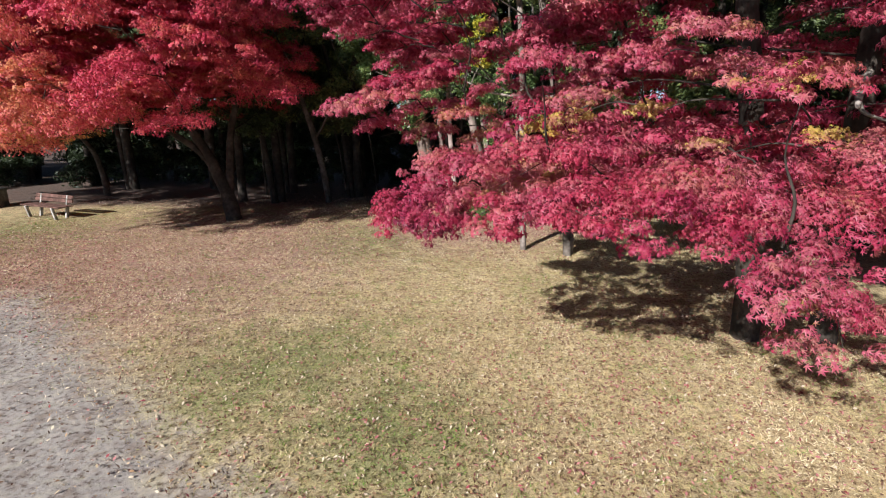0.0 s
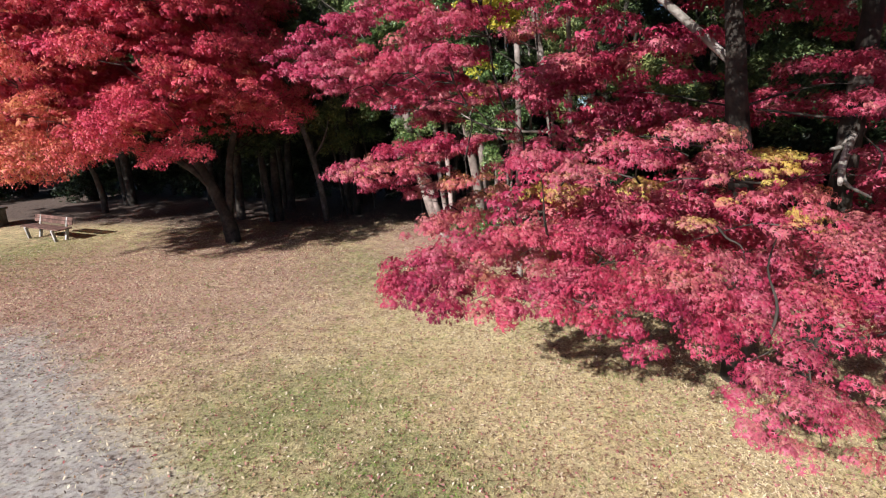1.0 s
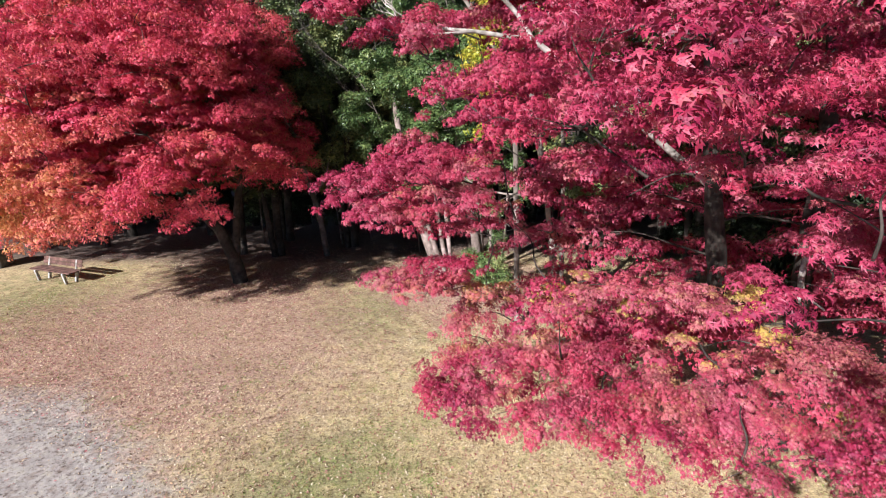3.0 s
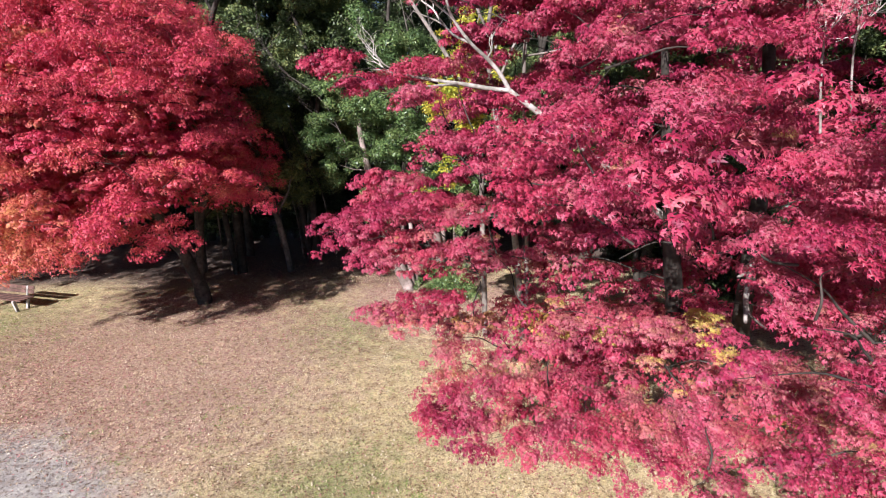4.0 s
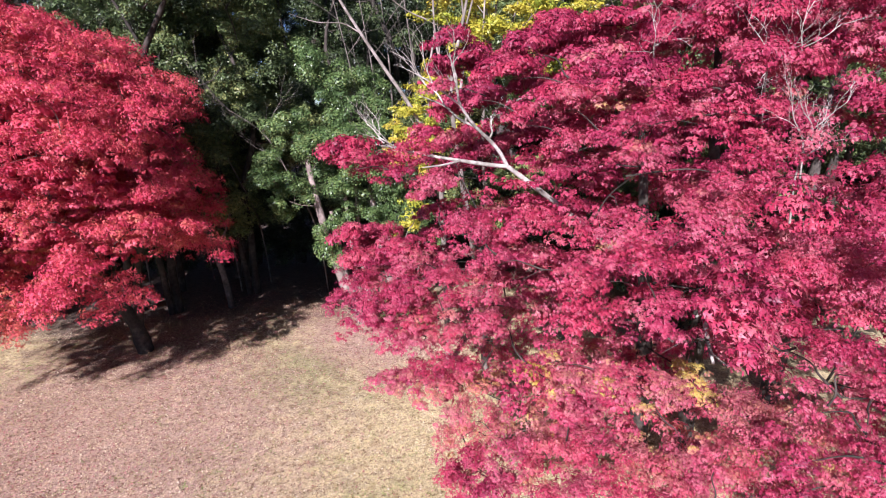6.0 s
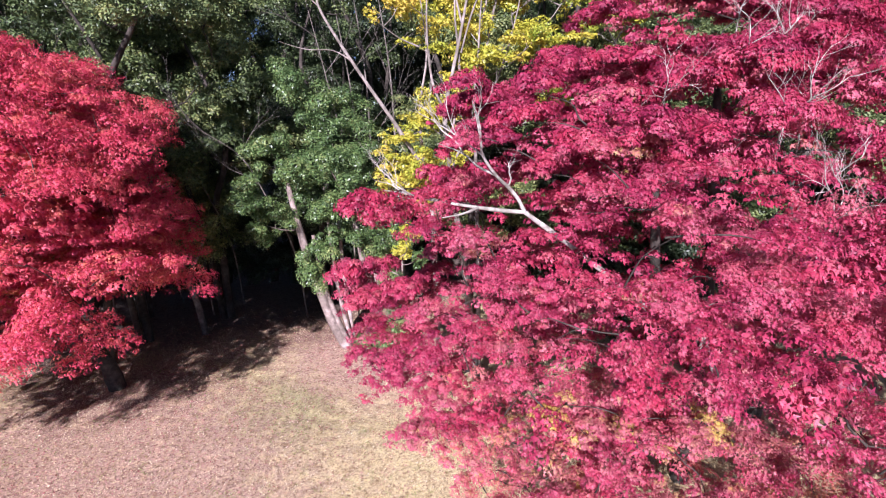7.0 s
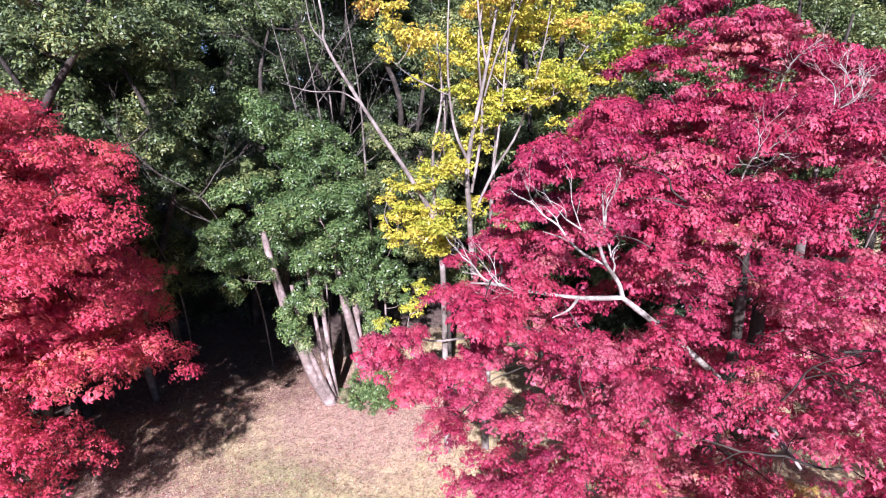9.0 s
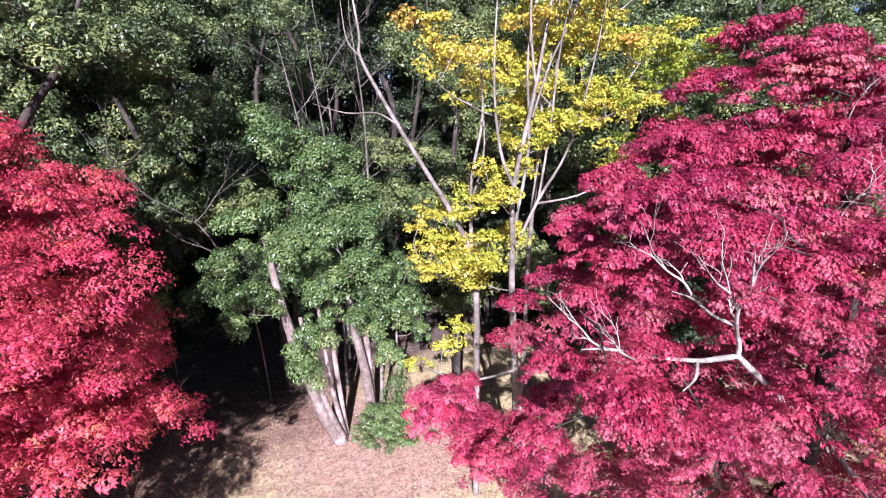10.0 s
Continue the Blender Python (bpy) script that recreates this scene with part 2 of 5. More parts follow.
# ---- ground ----
def height(x, y):
    low = 0.05 * noise.noise((x * 0.35, y * 0.35, 0)) + 0.02 * noise.noise((x * 1.3, y * 1.3, 4))
    return low + 0.28 * math.exp(-((x - 1) / 5) ** 2 - ((y - 17.5) / 4) ** 2)


def spread_axis(n, near, far):
    u = np.linspace(-1, 1, n)
    return near * u + (far - near) * np.sign(u) * np.abs(u) ** 9


gx, gy = spread_axis(220, 26, 1500), spread_axis(220, 26, 1500) + 12
gv = [(x, y, height(x, y)) for y in gy for x in gx]
gf = [(j * 220 + i, j * 220 + i + 1, (j + 1) * 220 + i + 1, (j + 1) * 220 + i) for j in range(219) for i in range(219)]


def ground_material():
    m, nodes, links, b = material("dry_lawn_and_bare_earth", 0.95)
    geo = nodes.new("ShaderNodeNewGeometry")
    sep = nodes.new("ShaderNodeSeparateXYZ")
    links.new(geo.outputs["Position"], sep.inputs[0])
    x, y = sep.outputs[0], sep.outputs[1]
    fine = noise_node(nodes, links, 34, 8, 0.85)
    mid = noise_node(nodes, links, 2.2, 5, 0.6)
    big = noise_node(nodes, links, 0.45, 3, 0.5)
    speck = noise_node(nodes, links, 13, 5, 0.7)
    straw = ramp(nodes, [(0.34, (0.15, 0.105, 0.065)), (0.5, (0.55, 0.445, 0.255)), (0.68, (0.76, 0.65, 0.43))])
    links.new(fine.outputs["Fac"], straw.inputs[0])
    green = ramp(nodes, [(0.32, (0.08, 0.10, 0.03)), (0.7, (0.44, 0.44, 0.21))])
    links.new(fine.outputs["Fac"], green.inputs[0])

    def spot(cx, cy, r):
        dx = math_node(nodes, links, "POWER", math_node(nodes, links, "ABSOLUTE", math_node(nodes, links, "SUBTRACT", x, cx), 0), 2)
        dy = math_node(nodes, links, "POWER", math_node(nodes, links, "ABSOLUTE", math_node(nodes, links, "SUBTRACT", y, cy), 0), 2)
        d = math_node(nodes, links, "SQRT", math_node(nodes, links, "ADD", dx, dy), 0)
        return math_node(nodes, links, "SUBTRACT", 1.0, math_node(nodes, links, "DIVIDE", d, r))

    g = math_node(nodes, links, "MAXIMUM", math_node(nodes, links, "MAXIMUM", spot(-2.2, 6.8, 2.3), spot(-0.6, 5.2, 1.8)), spot(-2.2, 14.0, 3.2))
    g = math_node(nodes, links, "MAXIMUM", g, spot(-12.5, 15.0, 4.5))
    g = math_node(nodes, links, "ADD", math_node(nodes, links, "MULTIPLY", g, 0.42), math_node(nodes, links, "MULTIPLY", mid.outputs["Fac"], 1.2))
    gr = ramp(nodes, [(0.62, (0, 0, 0)), (0.95, (0.8, 0.8, 0.8))])
    links.new(g, gr.inputs[0])
    c = mix_colour(nodes, links, gr.outputs[0], straw.outputs[0], green.outputs[0])
    # litter of fallen maple leaves
    l = math_node(nodes, links, "MAXIMUM", spot(-7.5, 12.0, 7.5), spot(0.9, 15.9, 4.3))
    l = math_node(nodes, links, "ADD", l, math_node(nodes, links, "MULTIPLY", mid.outputs["Fac"], 1.0))
    lr = ramp(nodes, [(0.55, (0, 0, 0)), (1.1, (0.75, 0.75, 0.75))])
    links.new(l, lr.inputs[0])
    pink = ramp(nodes, [(0.35, (0.20, 0.095, 0.08)), (0.62, (0.545, 0.35, 0.318))])
    links.new(fine.outputs["Fac"], pink.inputs[0])
    c = mix_colour(nodes, links, lr.outputs[0], c, pink.outputs[0])
    # red-brown litter under the broad maple, coloured darker to deepen the tree's shade
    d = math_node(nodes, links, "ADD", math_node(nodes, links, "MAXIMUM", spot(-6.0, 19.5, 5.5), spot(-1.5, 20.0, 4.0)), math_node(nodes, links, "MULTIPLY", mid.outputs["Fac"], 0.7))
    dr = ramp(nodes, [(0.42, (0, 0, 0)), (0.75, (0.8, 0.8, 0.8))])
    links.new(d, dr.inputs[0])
    shaded_litter = ramp(nodes, [(0.35, (0.09, 0.035, 0.032)), (0.62, (0.27, 0.15, 0.13))])
    links.new(fine.outputs["Fac"], shaded_litter.inputs[0])
    c = mix_colour(nodes, links, dr.outputs[0], c, shaded_litter.outputs[0])
    # worn bare earth beyond a ragged line
    e = math_node(nodes, links, "ADD", math_node(nodes, links, "MULTIPLY", x, 0.682), math_node(nodes, links, "MULTIPLY", y, 0.731))
    e = math_node(nodes, links, "ADD", e, math_node(nodes, links, "MULTIPLY", math_node(nodes, links, "MAXIMUM", math_node(nodes, links, "SUBTRACT", -7.7, x), 0.0), 0.6))
    e = math_node(nodes, links, "ADD", e, math_node(nodes, links, "MULTIPLY", math_node(nodes, links, "SUBTRACT", mid.outputs["Fac"], 0.5), 2.2))
    e = math_node(nodes, links, "ADD", e, math_node(nodes, links, "MULTIPLY", math_node(nodes, links, "SUBTRACT", fine.outputs["Fac"], 0.5), 1.0))
    er = ramp(nodes, [(0.0, (1, 1, 1)), (0.3, (0.75, 0.75, 0.75)), (1.0, (0, 0, 0))])
    links.new(math_node(nodes, links, "SUBTRACT", e, 1.2), er.inputs[0])
    earth = ramp(nodes, [(0.3, (0.33, 0.30, 0.275)), (0.7, (0.47, 0.435, 0.40))])
    links.new(mid.outputs["Fac"], earth.inputs[0])
    c = mix_colour(nodes, links, er.outputs[0], c, earth.outputs[0])
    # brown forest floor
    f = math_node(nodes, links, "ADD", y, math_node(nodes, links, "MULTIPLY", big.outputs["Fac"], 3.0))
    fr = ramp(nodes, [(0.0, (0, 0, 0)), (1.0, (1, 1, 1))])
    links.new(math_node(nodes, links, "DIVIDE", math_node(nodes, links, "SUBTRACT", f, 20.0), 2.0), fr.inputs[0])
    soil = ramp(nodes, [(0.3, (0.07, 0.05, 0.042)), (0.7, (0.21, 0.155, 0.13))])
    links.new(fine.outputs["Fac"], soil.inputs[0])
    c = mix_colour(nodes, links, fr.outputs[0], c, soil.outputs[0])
    fleck = ramp(nodes, [(0.36, (0.40, 0.33, 0.29)), (0.47, (0.96, 0.95, 0.94)), (0.64, (1.22, 1.19, 1.14))])
    links.new(speck.outputs["Fac"], fleck.inputs[0])
    c = mix_colour(nodes, links, 1.0, c, fleck.outputs[0], "MULTIPLY")
    worn = noise_node(nodes, links, 4.5, 4, 0.65)
    mottle = ramp(nodes, [(0.36, (0.78, 0.72, 0.66)), (0.5, (1, 1, 1)), (0.66, (1.12, 1.12, 1.0))])
    links.new(worn.outputs["Fac"], mottle.inputs[0])
    c = mix_colour(nodes, links, 1.0, c, mottle.outputs[0], "MULTIPLY")
    links.new(c, b.inputs["Base Color"])
    bump = nodes.new("ShaderNodeBump")
    bump.inputs["Strength"].default_value = 0.5
    bump.inputs["Distance"].default_value = 0.03
    links.new(fine.outputs["Fac"], bump.inputs["Height"])
    links.new(bump.outputs[0], b.inputs["Normal"])
    return m


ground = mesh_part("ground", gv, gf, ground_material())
tagged(ground, "dry autumn lawn with bare earth and fallen leaves", "ground", kind="structure")


# ---- maples ----
def maple(label, base, trunk_path, trunk_radii, pads, leaf, bark, size, density, template, seed, lumps=26, thick=1.0, inner=(), layered=True, loose=0.5, stems=(), fill=0.4, coarse=1.3, clefts=()):
    rnd = np.random.default_rng(seed)
    tree = thing("maple_tree", label, "maple tree", base, "maples round the lawn")
    limb("trunk", trunk_path, trunk_radii, bark, tree, 12, rough=0.12)
    nodes = []
    for p, q in zip(trunk_path[1:], trunk_path[2:]):
        nodes += [Vector(p).lerp(Vector(q), u) for u in (0.0, 0.33, 0.66)]
    nodes.append(Vector(trunk_path[-1]))
    for path, radii in stems:
        limb("trunk", path, radii, bark, tree, 8, rough=0.1)
        nodes += [Vector(p) for p in path[2:]]
    heart = Vector((trunk_path[2][0], trunk_path[2][1], 0))

    def fall(p):
        v = Vector((p[0] - heart.x, p[1] - heart.y))
        return tuple(v.normalized()) if v.length > 0.3 else (0, 0)

    def reach(v):
        return math.hypot(v.x - heart.x, v.y - heart.y)
    # each clump hangs from the nearest wood that lies further in
    for pad in sorted(pads, key=lambda p: reach(Vector(p[:3]))):
        c = Vector(pad[:3])
        a = min(nodes, key=lambda n: (n - c).length + 3.0 * max(0, reach(n) - reach(c) + 0.2) + 2.5 * max(0, n.z - c.z))
        span = (c - a).length
        mid = a.lerp(c, 0.55) + Vector((rnd.normal(0, 0.05), rnd.normal(0, 0.05), 0.04)) * span
        quarter = a.lerp(c, 0.28) + Vector((rnd.normal(0, 0.03), rnd.normal(0, 0.03), 0.02)) * span
        far = c - Vector((0, 0, 0.12))
        r = thick * min(0.02, 0.008 + 0.006 * span)
        limb("limb", [a, quarter, mid, far], [r, r * 0.8, r * 0.5, 0.003], bark, tree, 6)
        nodes += [mid, mid.lerp(c, 0.6)]
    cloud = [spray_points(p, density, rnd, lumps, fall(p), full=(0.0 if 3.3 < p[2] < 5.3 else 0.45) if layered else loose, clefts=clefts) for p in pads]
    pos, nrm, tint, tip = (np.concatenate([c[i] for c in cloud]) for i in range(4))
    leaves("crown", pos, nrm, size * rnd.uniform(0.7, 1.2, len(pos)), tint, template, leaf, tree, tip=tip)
    if inner:
        cloud = [spray_points(p, density * fill, rnd, 12, fall(p), clefts=clefts) for p in inner]
        pos, nrm, tint, tip = (np.concatenate([c[i] for c in cloud]) for i in range(4))
        leaves("inner_crown", pos, nrm, coarse * size * rnd.uniform(0.7, 1.2, len(pos)), tint, STAR3, leaf, tree, tip=tip)
    return tree


def fill_in(pads, count, heart, seed, least=0.2, most=0.55):
    """Clumps inside the crown, between the outer ones and the trunk."""
    rnd = np.random.default_rng(seed)
    out = []
    for _ in range(count):
        a, b = pads[rnd.integers(len(pads))], pads[rnd.integers(len(pads))]
        if math.dist(a[:3], b[:3]) > 2.6:
            b = a
        u = rnd.uniform(least, most)
        mid = [(p + q) / 2 for p, q in zip(a[:3], b[:3])]
        out.append((mid[0] + u * (heart[0] - mid[0]) + rnd.normal(0, 0.2), mid[1] + u * (heart[1] - mid[1]) + rnd.normal(0, 0.2), mid[2] - rnd.uniform(0, 0.5), 0.75, 0.4 + rnd.normal(0, 0.1)))
    return out


LOW_TIER = [(-0.15, 4.75, 2.5, 0.6, 0.22), (-0.3, 5.4, 2.5, 0.6, 0.22), (0.2, 5.0, 2.8, 0.6, 0.45), (0.2, 4.7, 2.55, 0.5, 0.5), (0.75, 4.4, 2.6, 0.6, 0.45),
            (0.7, 4.9, 2.95, 0.55, 0.5), (1.2, 4.3, 2.65, 0.6, 0.45), (1.2, 4.8, 3.0, 0.55, 0.5), (1.5, 3.8, 2.6, 0.55, 0.45), (1.9, 4.1, 2.8, 0.65, 0.5),
            (2.2, 3.6, 2.45, 0.65, 0.45), (2.5, 4.2, 2.8, 0.65, 0.5), (2.9, 4.0, 2.6, 0.7, 0.5), (3.2, 3.5, 2.5, 0.7, 0.45), (3.8, 4.6, 2.9, 0.8, 0.45),
            (2.7, 3.3, 1.95, 0.6, 0.5), (2.1, 3.0, 2.35, 0.45, 0.4), (4.3, 3.7, 2.4, 0.9, 0.5), (4.9, 4.6, 2.7, 0.9, 0.5)]
LOW_TIER += [(0.0, 6.3, 2.8, 0.6, 0.5)]
EDGE_LOW = [(-0.45, 5.5, 2.3, 0.42, 0.3), (-0.1, 6.5, 2.25, 0.5, 0.45), (0.3, 5.9, 2.5, 0.55, 0.5), (-0.1, 5.6, 2.2, 0.5, 0.4), (0.9, 5.5, 2.7, 0.55, 0.5), (0.0, 5.0, 2.35, 0.42, 0.3),
            (0.6, 4.3, 2.55, 0.45, 0.35), (1.4, 5.0, 2.8, 0.55, 0.5), (0.2, 7.4, 2.7, 0.55, 0.45), (0.8, 6.4, 2.6, 0.5, 0.5), (1.3, 4.1, 2.55, 0.45, 0.4), (2.0, 4.5, 2.75, 0.55, 0.5)]
EDGE_SECOND = [(-1.05, 6.55, 3.4, 0.42, 0.5), (-0.6, 6.0, 3.5, 0.45, 0.5), (0.6, 6.7, 3.1, 0.45, 0.5), (1.35, 5.5, 3.5, 0.45, 0.5), (1.65, 4.8, 3.8, 0.5, 0.5), (1.95, 4.3, 3.95, 0.5, 0.5),
               (0.8, 4.5, 3.75, 0.45, 0.4), (2.4, 4.6, 3.7, 0.5, 0.5), (-0.8, 7.0, 3.2, 0.45, 0.4), (-0.2, 7.2, 3.1, 0.5, 0.45)]
EDGE_THIRD = [(-1.85, 6.7, 4.8, 0.4, 0.25), (-1.7, 6.25, 4.6, 0.4, 0.3), (-1.3, 5.85, 4.55, 0.45, 0.35), (-0.95, 5.6, 4.5, 0.42, 0.4), (-0.5, 5.5, 4.55, 0.45, 0.4), (0.2, 4.85, 5.1, 0.45, 0.35),
              (-1.45, 7.8, 4.75, 0.45, 0.3), (-0.3, 7.0, 5.0, 0.5, 0.35), (0.05, 6.3, 5.1, 0.5, 0.4), (-0.5, 8.6, 4.5, 0.5, 0.35)]
EDGE_FOURTH = [(0.1, 3.4, 5.6, 0.42, 0.3), (0.55, 2.85, 5.8, 0.45, 0.3), (-0.05, 3.45, 6.0, 0.35, 0.3), (0.3, 2.85, 6.35, 0.4, 0.3), (0.3, 5.0, 6.15, 0.45, 0.35), (0.95, 4.9, 6.0, 0.45, 0.35),
               (1.75, 1.95, 5.55, 0.45, 0.3), (1.8, 3.9, 5.95, 0.45, 0.35), (1.1, 5.95, 6.65, 0.4, 0.35), (1.75, 6.25, 6.7, 0.45, 0.35)]
EDGE_FIFTH = [(-0.4, 6.4, 5.75, 0.45, 0.35), (0.0, 6.45, 5.95, 0.45, 0.35), (-0.75, 6.7, 5.35, 0.42, 0.4), (0.35, 6.6, 5.6, 0.48, 0.35),
              (-1.6, 6.35, 6.9, 0.38, 0.25), (-1.05, 6.25, 6.7, 0.4, 0.3), (-0.6, 5.9, 6.6, 0.4, 0.3), (0.85, 6.35, 7.45, 0.45, 0.3), (0.3, 6.75, 7.8, 0.42, 0.25), (1.2, 5.7, 7.7, 0.45, 0.3),
              (1.4, 4.8, 7.25, 0.45, 0.3), (1.8, 3.3, 7.0, 0.45, 0.3), (1.6, 4.5, 7.5, 0.45, 0.3), (2.4, 4.6, 7.5, 0.5, 0.3), (3.0, 4.1, 7.55, 0.5, 0.3), (-0.4, 6.45, 7.85, 0.38, 0.25), (-1.4, 7.9, 6.8, 0.42, 0.3), (0.1, 8.4, 7.0, 0.45, 0.3)]
SECOND_TIER = [(-0.5, 6.3, 3.65, 0.68, 0.3), (0.15, 6.1, 3.85, 0.55, 0.35), (0.85, 4.4, 3.85, 0.55, 0.35), (1.4, 4.6, 4.0, 0.6, 0.35), (1.9, 4.0, 3.95, 0.75, 0.38),
               (2.4, 3.9, 3.85, 0.6, 0.42), (2.2, 3.4, 3.55, 0.5, 0.4), (1.2, 6.5, 3.2, 0.4, 0.7), (2.0, 5.4, 3.4, 0.3, 0.8), (3.0, 4.9, 3.7, 0.45, 0.9), (3.5, 4.9, 3.2, 0.55, 0.75), (1.3, 5.6, 3.3, 0.3, 0.8),
               (3.2, 3.1, 2.9, 0.6, 0.35), (4.6, 4.0, 3.3, 0.8, 0.4)]
THIRD_TIER = [(-1.2, 6.1, 5.0, 0.6, 0.3), (-0.6, 6.1, 5.1, 0.65, 0.35), (-0.1, 5.8, 4.95, 0.65, 0.3), (0.45, 5.4, 5.0, 0.6, 0.4), (0.0, 5.6, 4.6, 0.45, 0.5),
              (-1.4, 7.0, 4.75, 0.65, 0.3), (-0.3, 7.8, 4.8, 0.7, 0.35), (0.7, 7.6, 4.6, 0.7, 0.4), (1.5, 1.95, 4.75, 0.45, 0.25), (2.0, 2.3, 4.85, 0.55, 0.3),
              (2.1, 1.6, 4.6, 0.5, 0.3), (2.9, 1.9, 4.5, 0.55, 0.3), (3.3, 2.6, 3.5, 0.55, 0.35), (2.3, 3.1, 5.05, 0.65, 0.35), (3.1, 2.7, 4.9, 0.7, 0.35), (-0.8, 9.9, 4.5, 0.65, 0.35)]
THIRD_TIER += [(-1.1, 9.0, 4.6, 0.65, 0.3), (-1.2, 8.2, 4.55, 0.6, 0.3), (0.1, 9.0, 4.2, 0.7, 0.4), (-1.2, 6.7, 4.5, 0.5, 0.35), (-0.7, 6.2, 4.55, 0.5, 0.35)]
FOURTH_TIER = [(0.2, 3.3, 5.85, 0.55, 0.35), (0.8, 3.1, 5.7, 0.6, 0.35), (1.4, 2.7, 5.8, 0.65, 0.3), (2.0, 2.4, 5.7, 0.6, 0.35), (2.6, 2.9, 5.9, 0.7, 0.35),
               (1.2, 3.8, 5.95, 0.6, 0.4), (-0.3, 5.7, 6.0, 0.55, 0.35), (0.3, 5.5, 5.9, 0.6, 0.4), (0.9, 5.4, 5.85, 0.6, 0.35), (1.5, 5.0, 5.95, 0.6, 0.4),
               (3.4, 3.2, 5.9, 0.8, 0.35), (1.9, 5.4, 5.6, 0.5, 0.6), (2.7, 2.1, 6.5, 0.7, 0.3), (3.5, 2.3, 6.2, 0.8, 0.3), (4.3, 2.7, 6.7, 0.9, 0.3), (4.2, 3.4, 5.4, 0.8, 0.35)]
SHADE_TIER = [(0.7, 3.5, 6.4, 0.55, 0.35), (1.5, 3.3, 6.5, 0.6, 0.35), (1.0, 4.1, 6.5, 0.6, 0.35), (2.2, 4.4, 6.3, 0.65, 0.35), (2.9, 4.3, 6.5, 0.7, 0.35), (1.5, 4.7, 5.5, 0.6, 0.4), (2.3, 4.9, 5.5, 0.65, 0.4), (3.1, 4.6, 5.5, 0.7, 0.4), (2.6, 5.6, 6.3, 0.7, 0.4), (1.9, 6.2, 6.0, 0.5, 0.4), (2.5, 6.2, 5.75, 0.5, 0.4)]
FIFTH_TIER = [(-1.1, 7.1, 6.75, 0.55, 0.3), (-0.5, 7.3, 6.9, 0.6, 0.3), (-0.6, 6.3, 6.5, 0.5, 0.35), (0.5, 8.6, 6.9, 0.6, 0.3),
              (0.2, 7.7, 7.0, 0.55, 0.35), (1.2, 4.2, 7.0, 0.55, 0.35), (1.8, 3.8, 6.85, 0.65, 0.3), (2.3, 3.5, 7.1, 0.65, 0.35), (3.0, 3.5, 7.0, 0.8, 0.35),
              (1.5, 6.45, 6.65, 0.45, 0.35), (0.9, 6.5, 7.2, 0.55, 0.35), (1.5, 6.1, 7.1, 0.55, 0.4), (2.0, 5.2, 7.3, 0.6, 0.35), (0.55, 10.3, 5.7, 0.6, 0.35)]
FIFTH_TIER += [(0.5, 10.2, 6.4, 0.5, 0.3), (1.2, 10.0, 6.8, 0.65, 0.35), (0.5, 9.4, 6.2, 0.6, 0.4), (1.5, 9.2, 5.4, 0.7, 0.45), (0.8, 8.8, 3.7, 0.6, 0.4), (1.5, 8.5, 3.6, 0.6, 0.4), (2.1, 8.2, 3.8, 0.6, 0.4)]
BACK_TIER = [(-1.1, 10.5, 4.9, 0.6, 0.35), (-0.8, 10.9, 4.3, 0.55, 0.4), (-0.4, 10.9, 4.7, 0.6, 0.35), (-0.1, 10.7, 4.0, 0.6, 0.4), (-1.7, 6.8, 7.0, 0.45, 0.25), (1.5, 10.0, 7.7, 0.6, 0.3), (2.1, 9.8, 8.4, 0.6, 0.25), (1.0, 9.3, 7.5, 0.55, 0.3), (1.8, 9.2, 8.3, 0.6, 0.25), (1.1, 8.4, 7.7, 0.5, 0.3), (1.6, 9.6, 6.6, 0.7, 0.35), (2.2, 9.0, 7.0, 0.7, 0.35), (2.8, 9.7, 8.0, 0.7, 0.3), (3.4, 9.6, 8.8, 0.7, 0.25)]
UPPER_TIER = [(0.4, 7.8, 8.3, 0.55, 0.25), (1.0, 7.3, 8.1, 0.6, 0.25), (1.7, 6.5, 7.75, 0.6, 0.3), (2.4, 6.0, 8.0, 0.7, 0.25), (3.0, 5.1, 7.8, 0.75, 0.3),
              (3.9, 5.0, 8.1, 0.8, 0.3), (1.7, 8.0, 8.6, 0.6, 0.2), (2.5, 8.5, 8.9, 0.65, 0.25), (3.5, 8.3, 9.0, 0.7, 0.25), (3.0, 7.3, 8.3, 0.7, 0.3),
              (3.9, 6.7, 8.75, 0.75, 0.25), (4.5, 7.7, 9.2, 0.75, 0.2), (4.6, 6.0, 9.0, 0.8, 0.25), (5.0, 7.1, 6.0, 0.8, 0.5), (6.8, 6.6, 5.0, 0.9, 0.5), (4.3, 5.7, 7.4, 0.7, 0.35)]
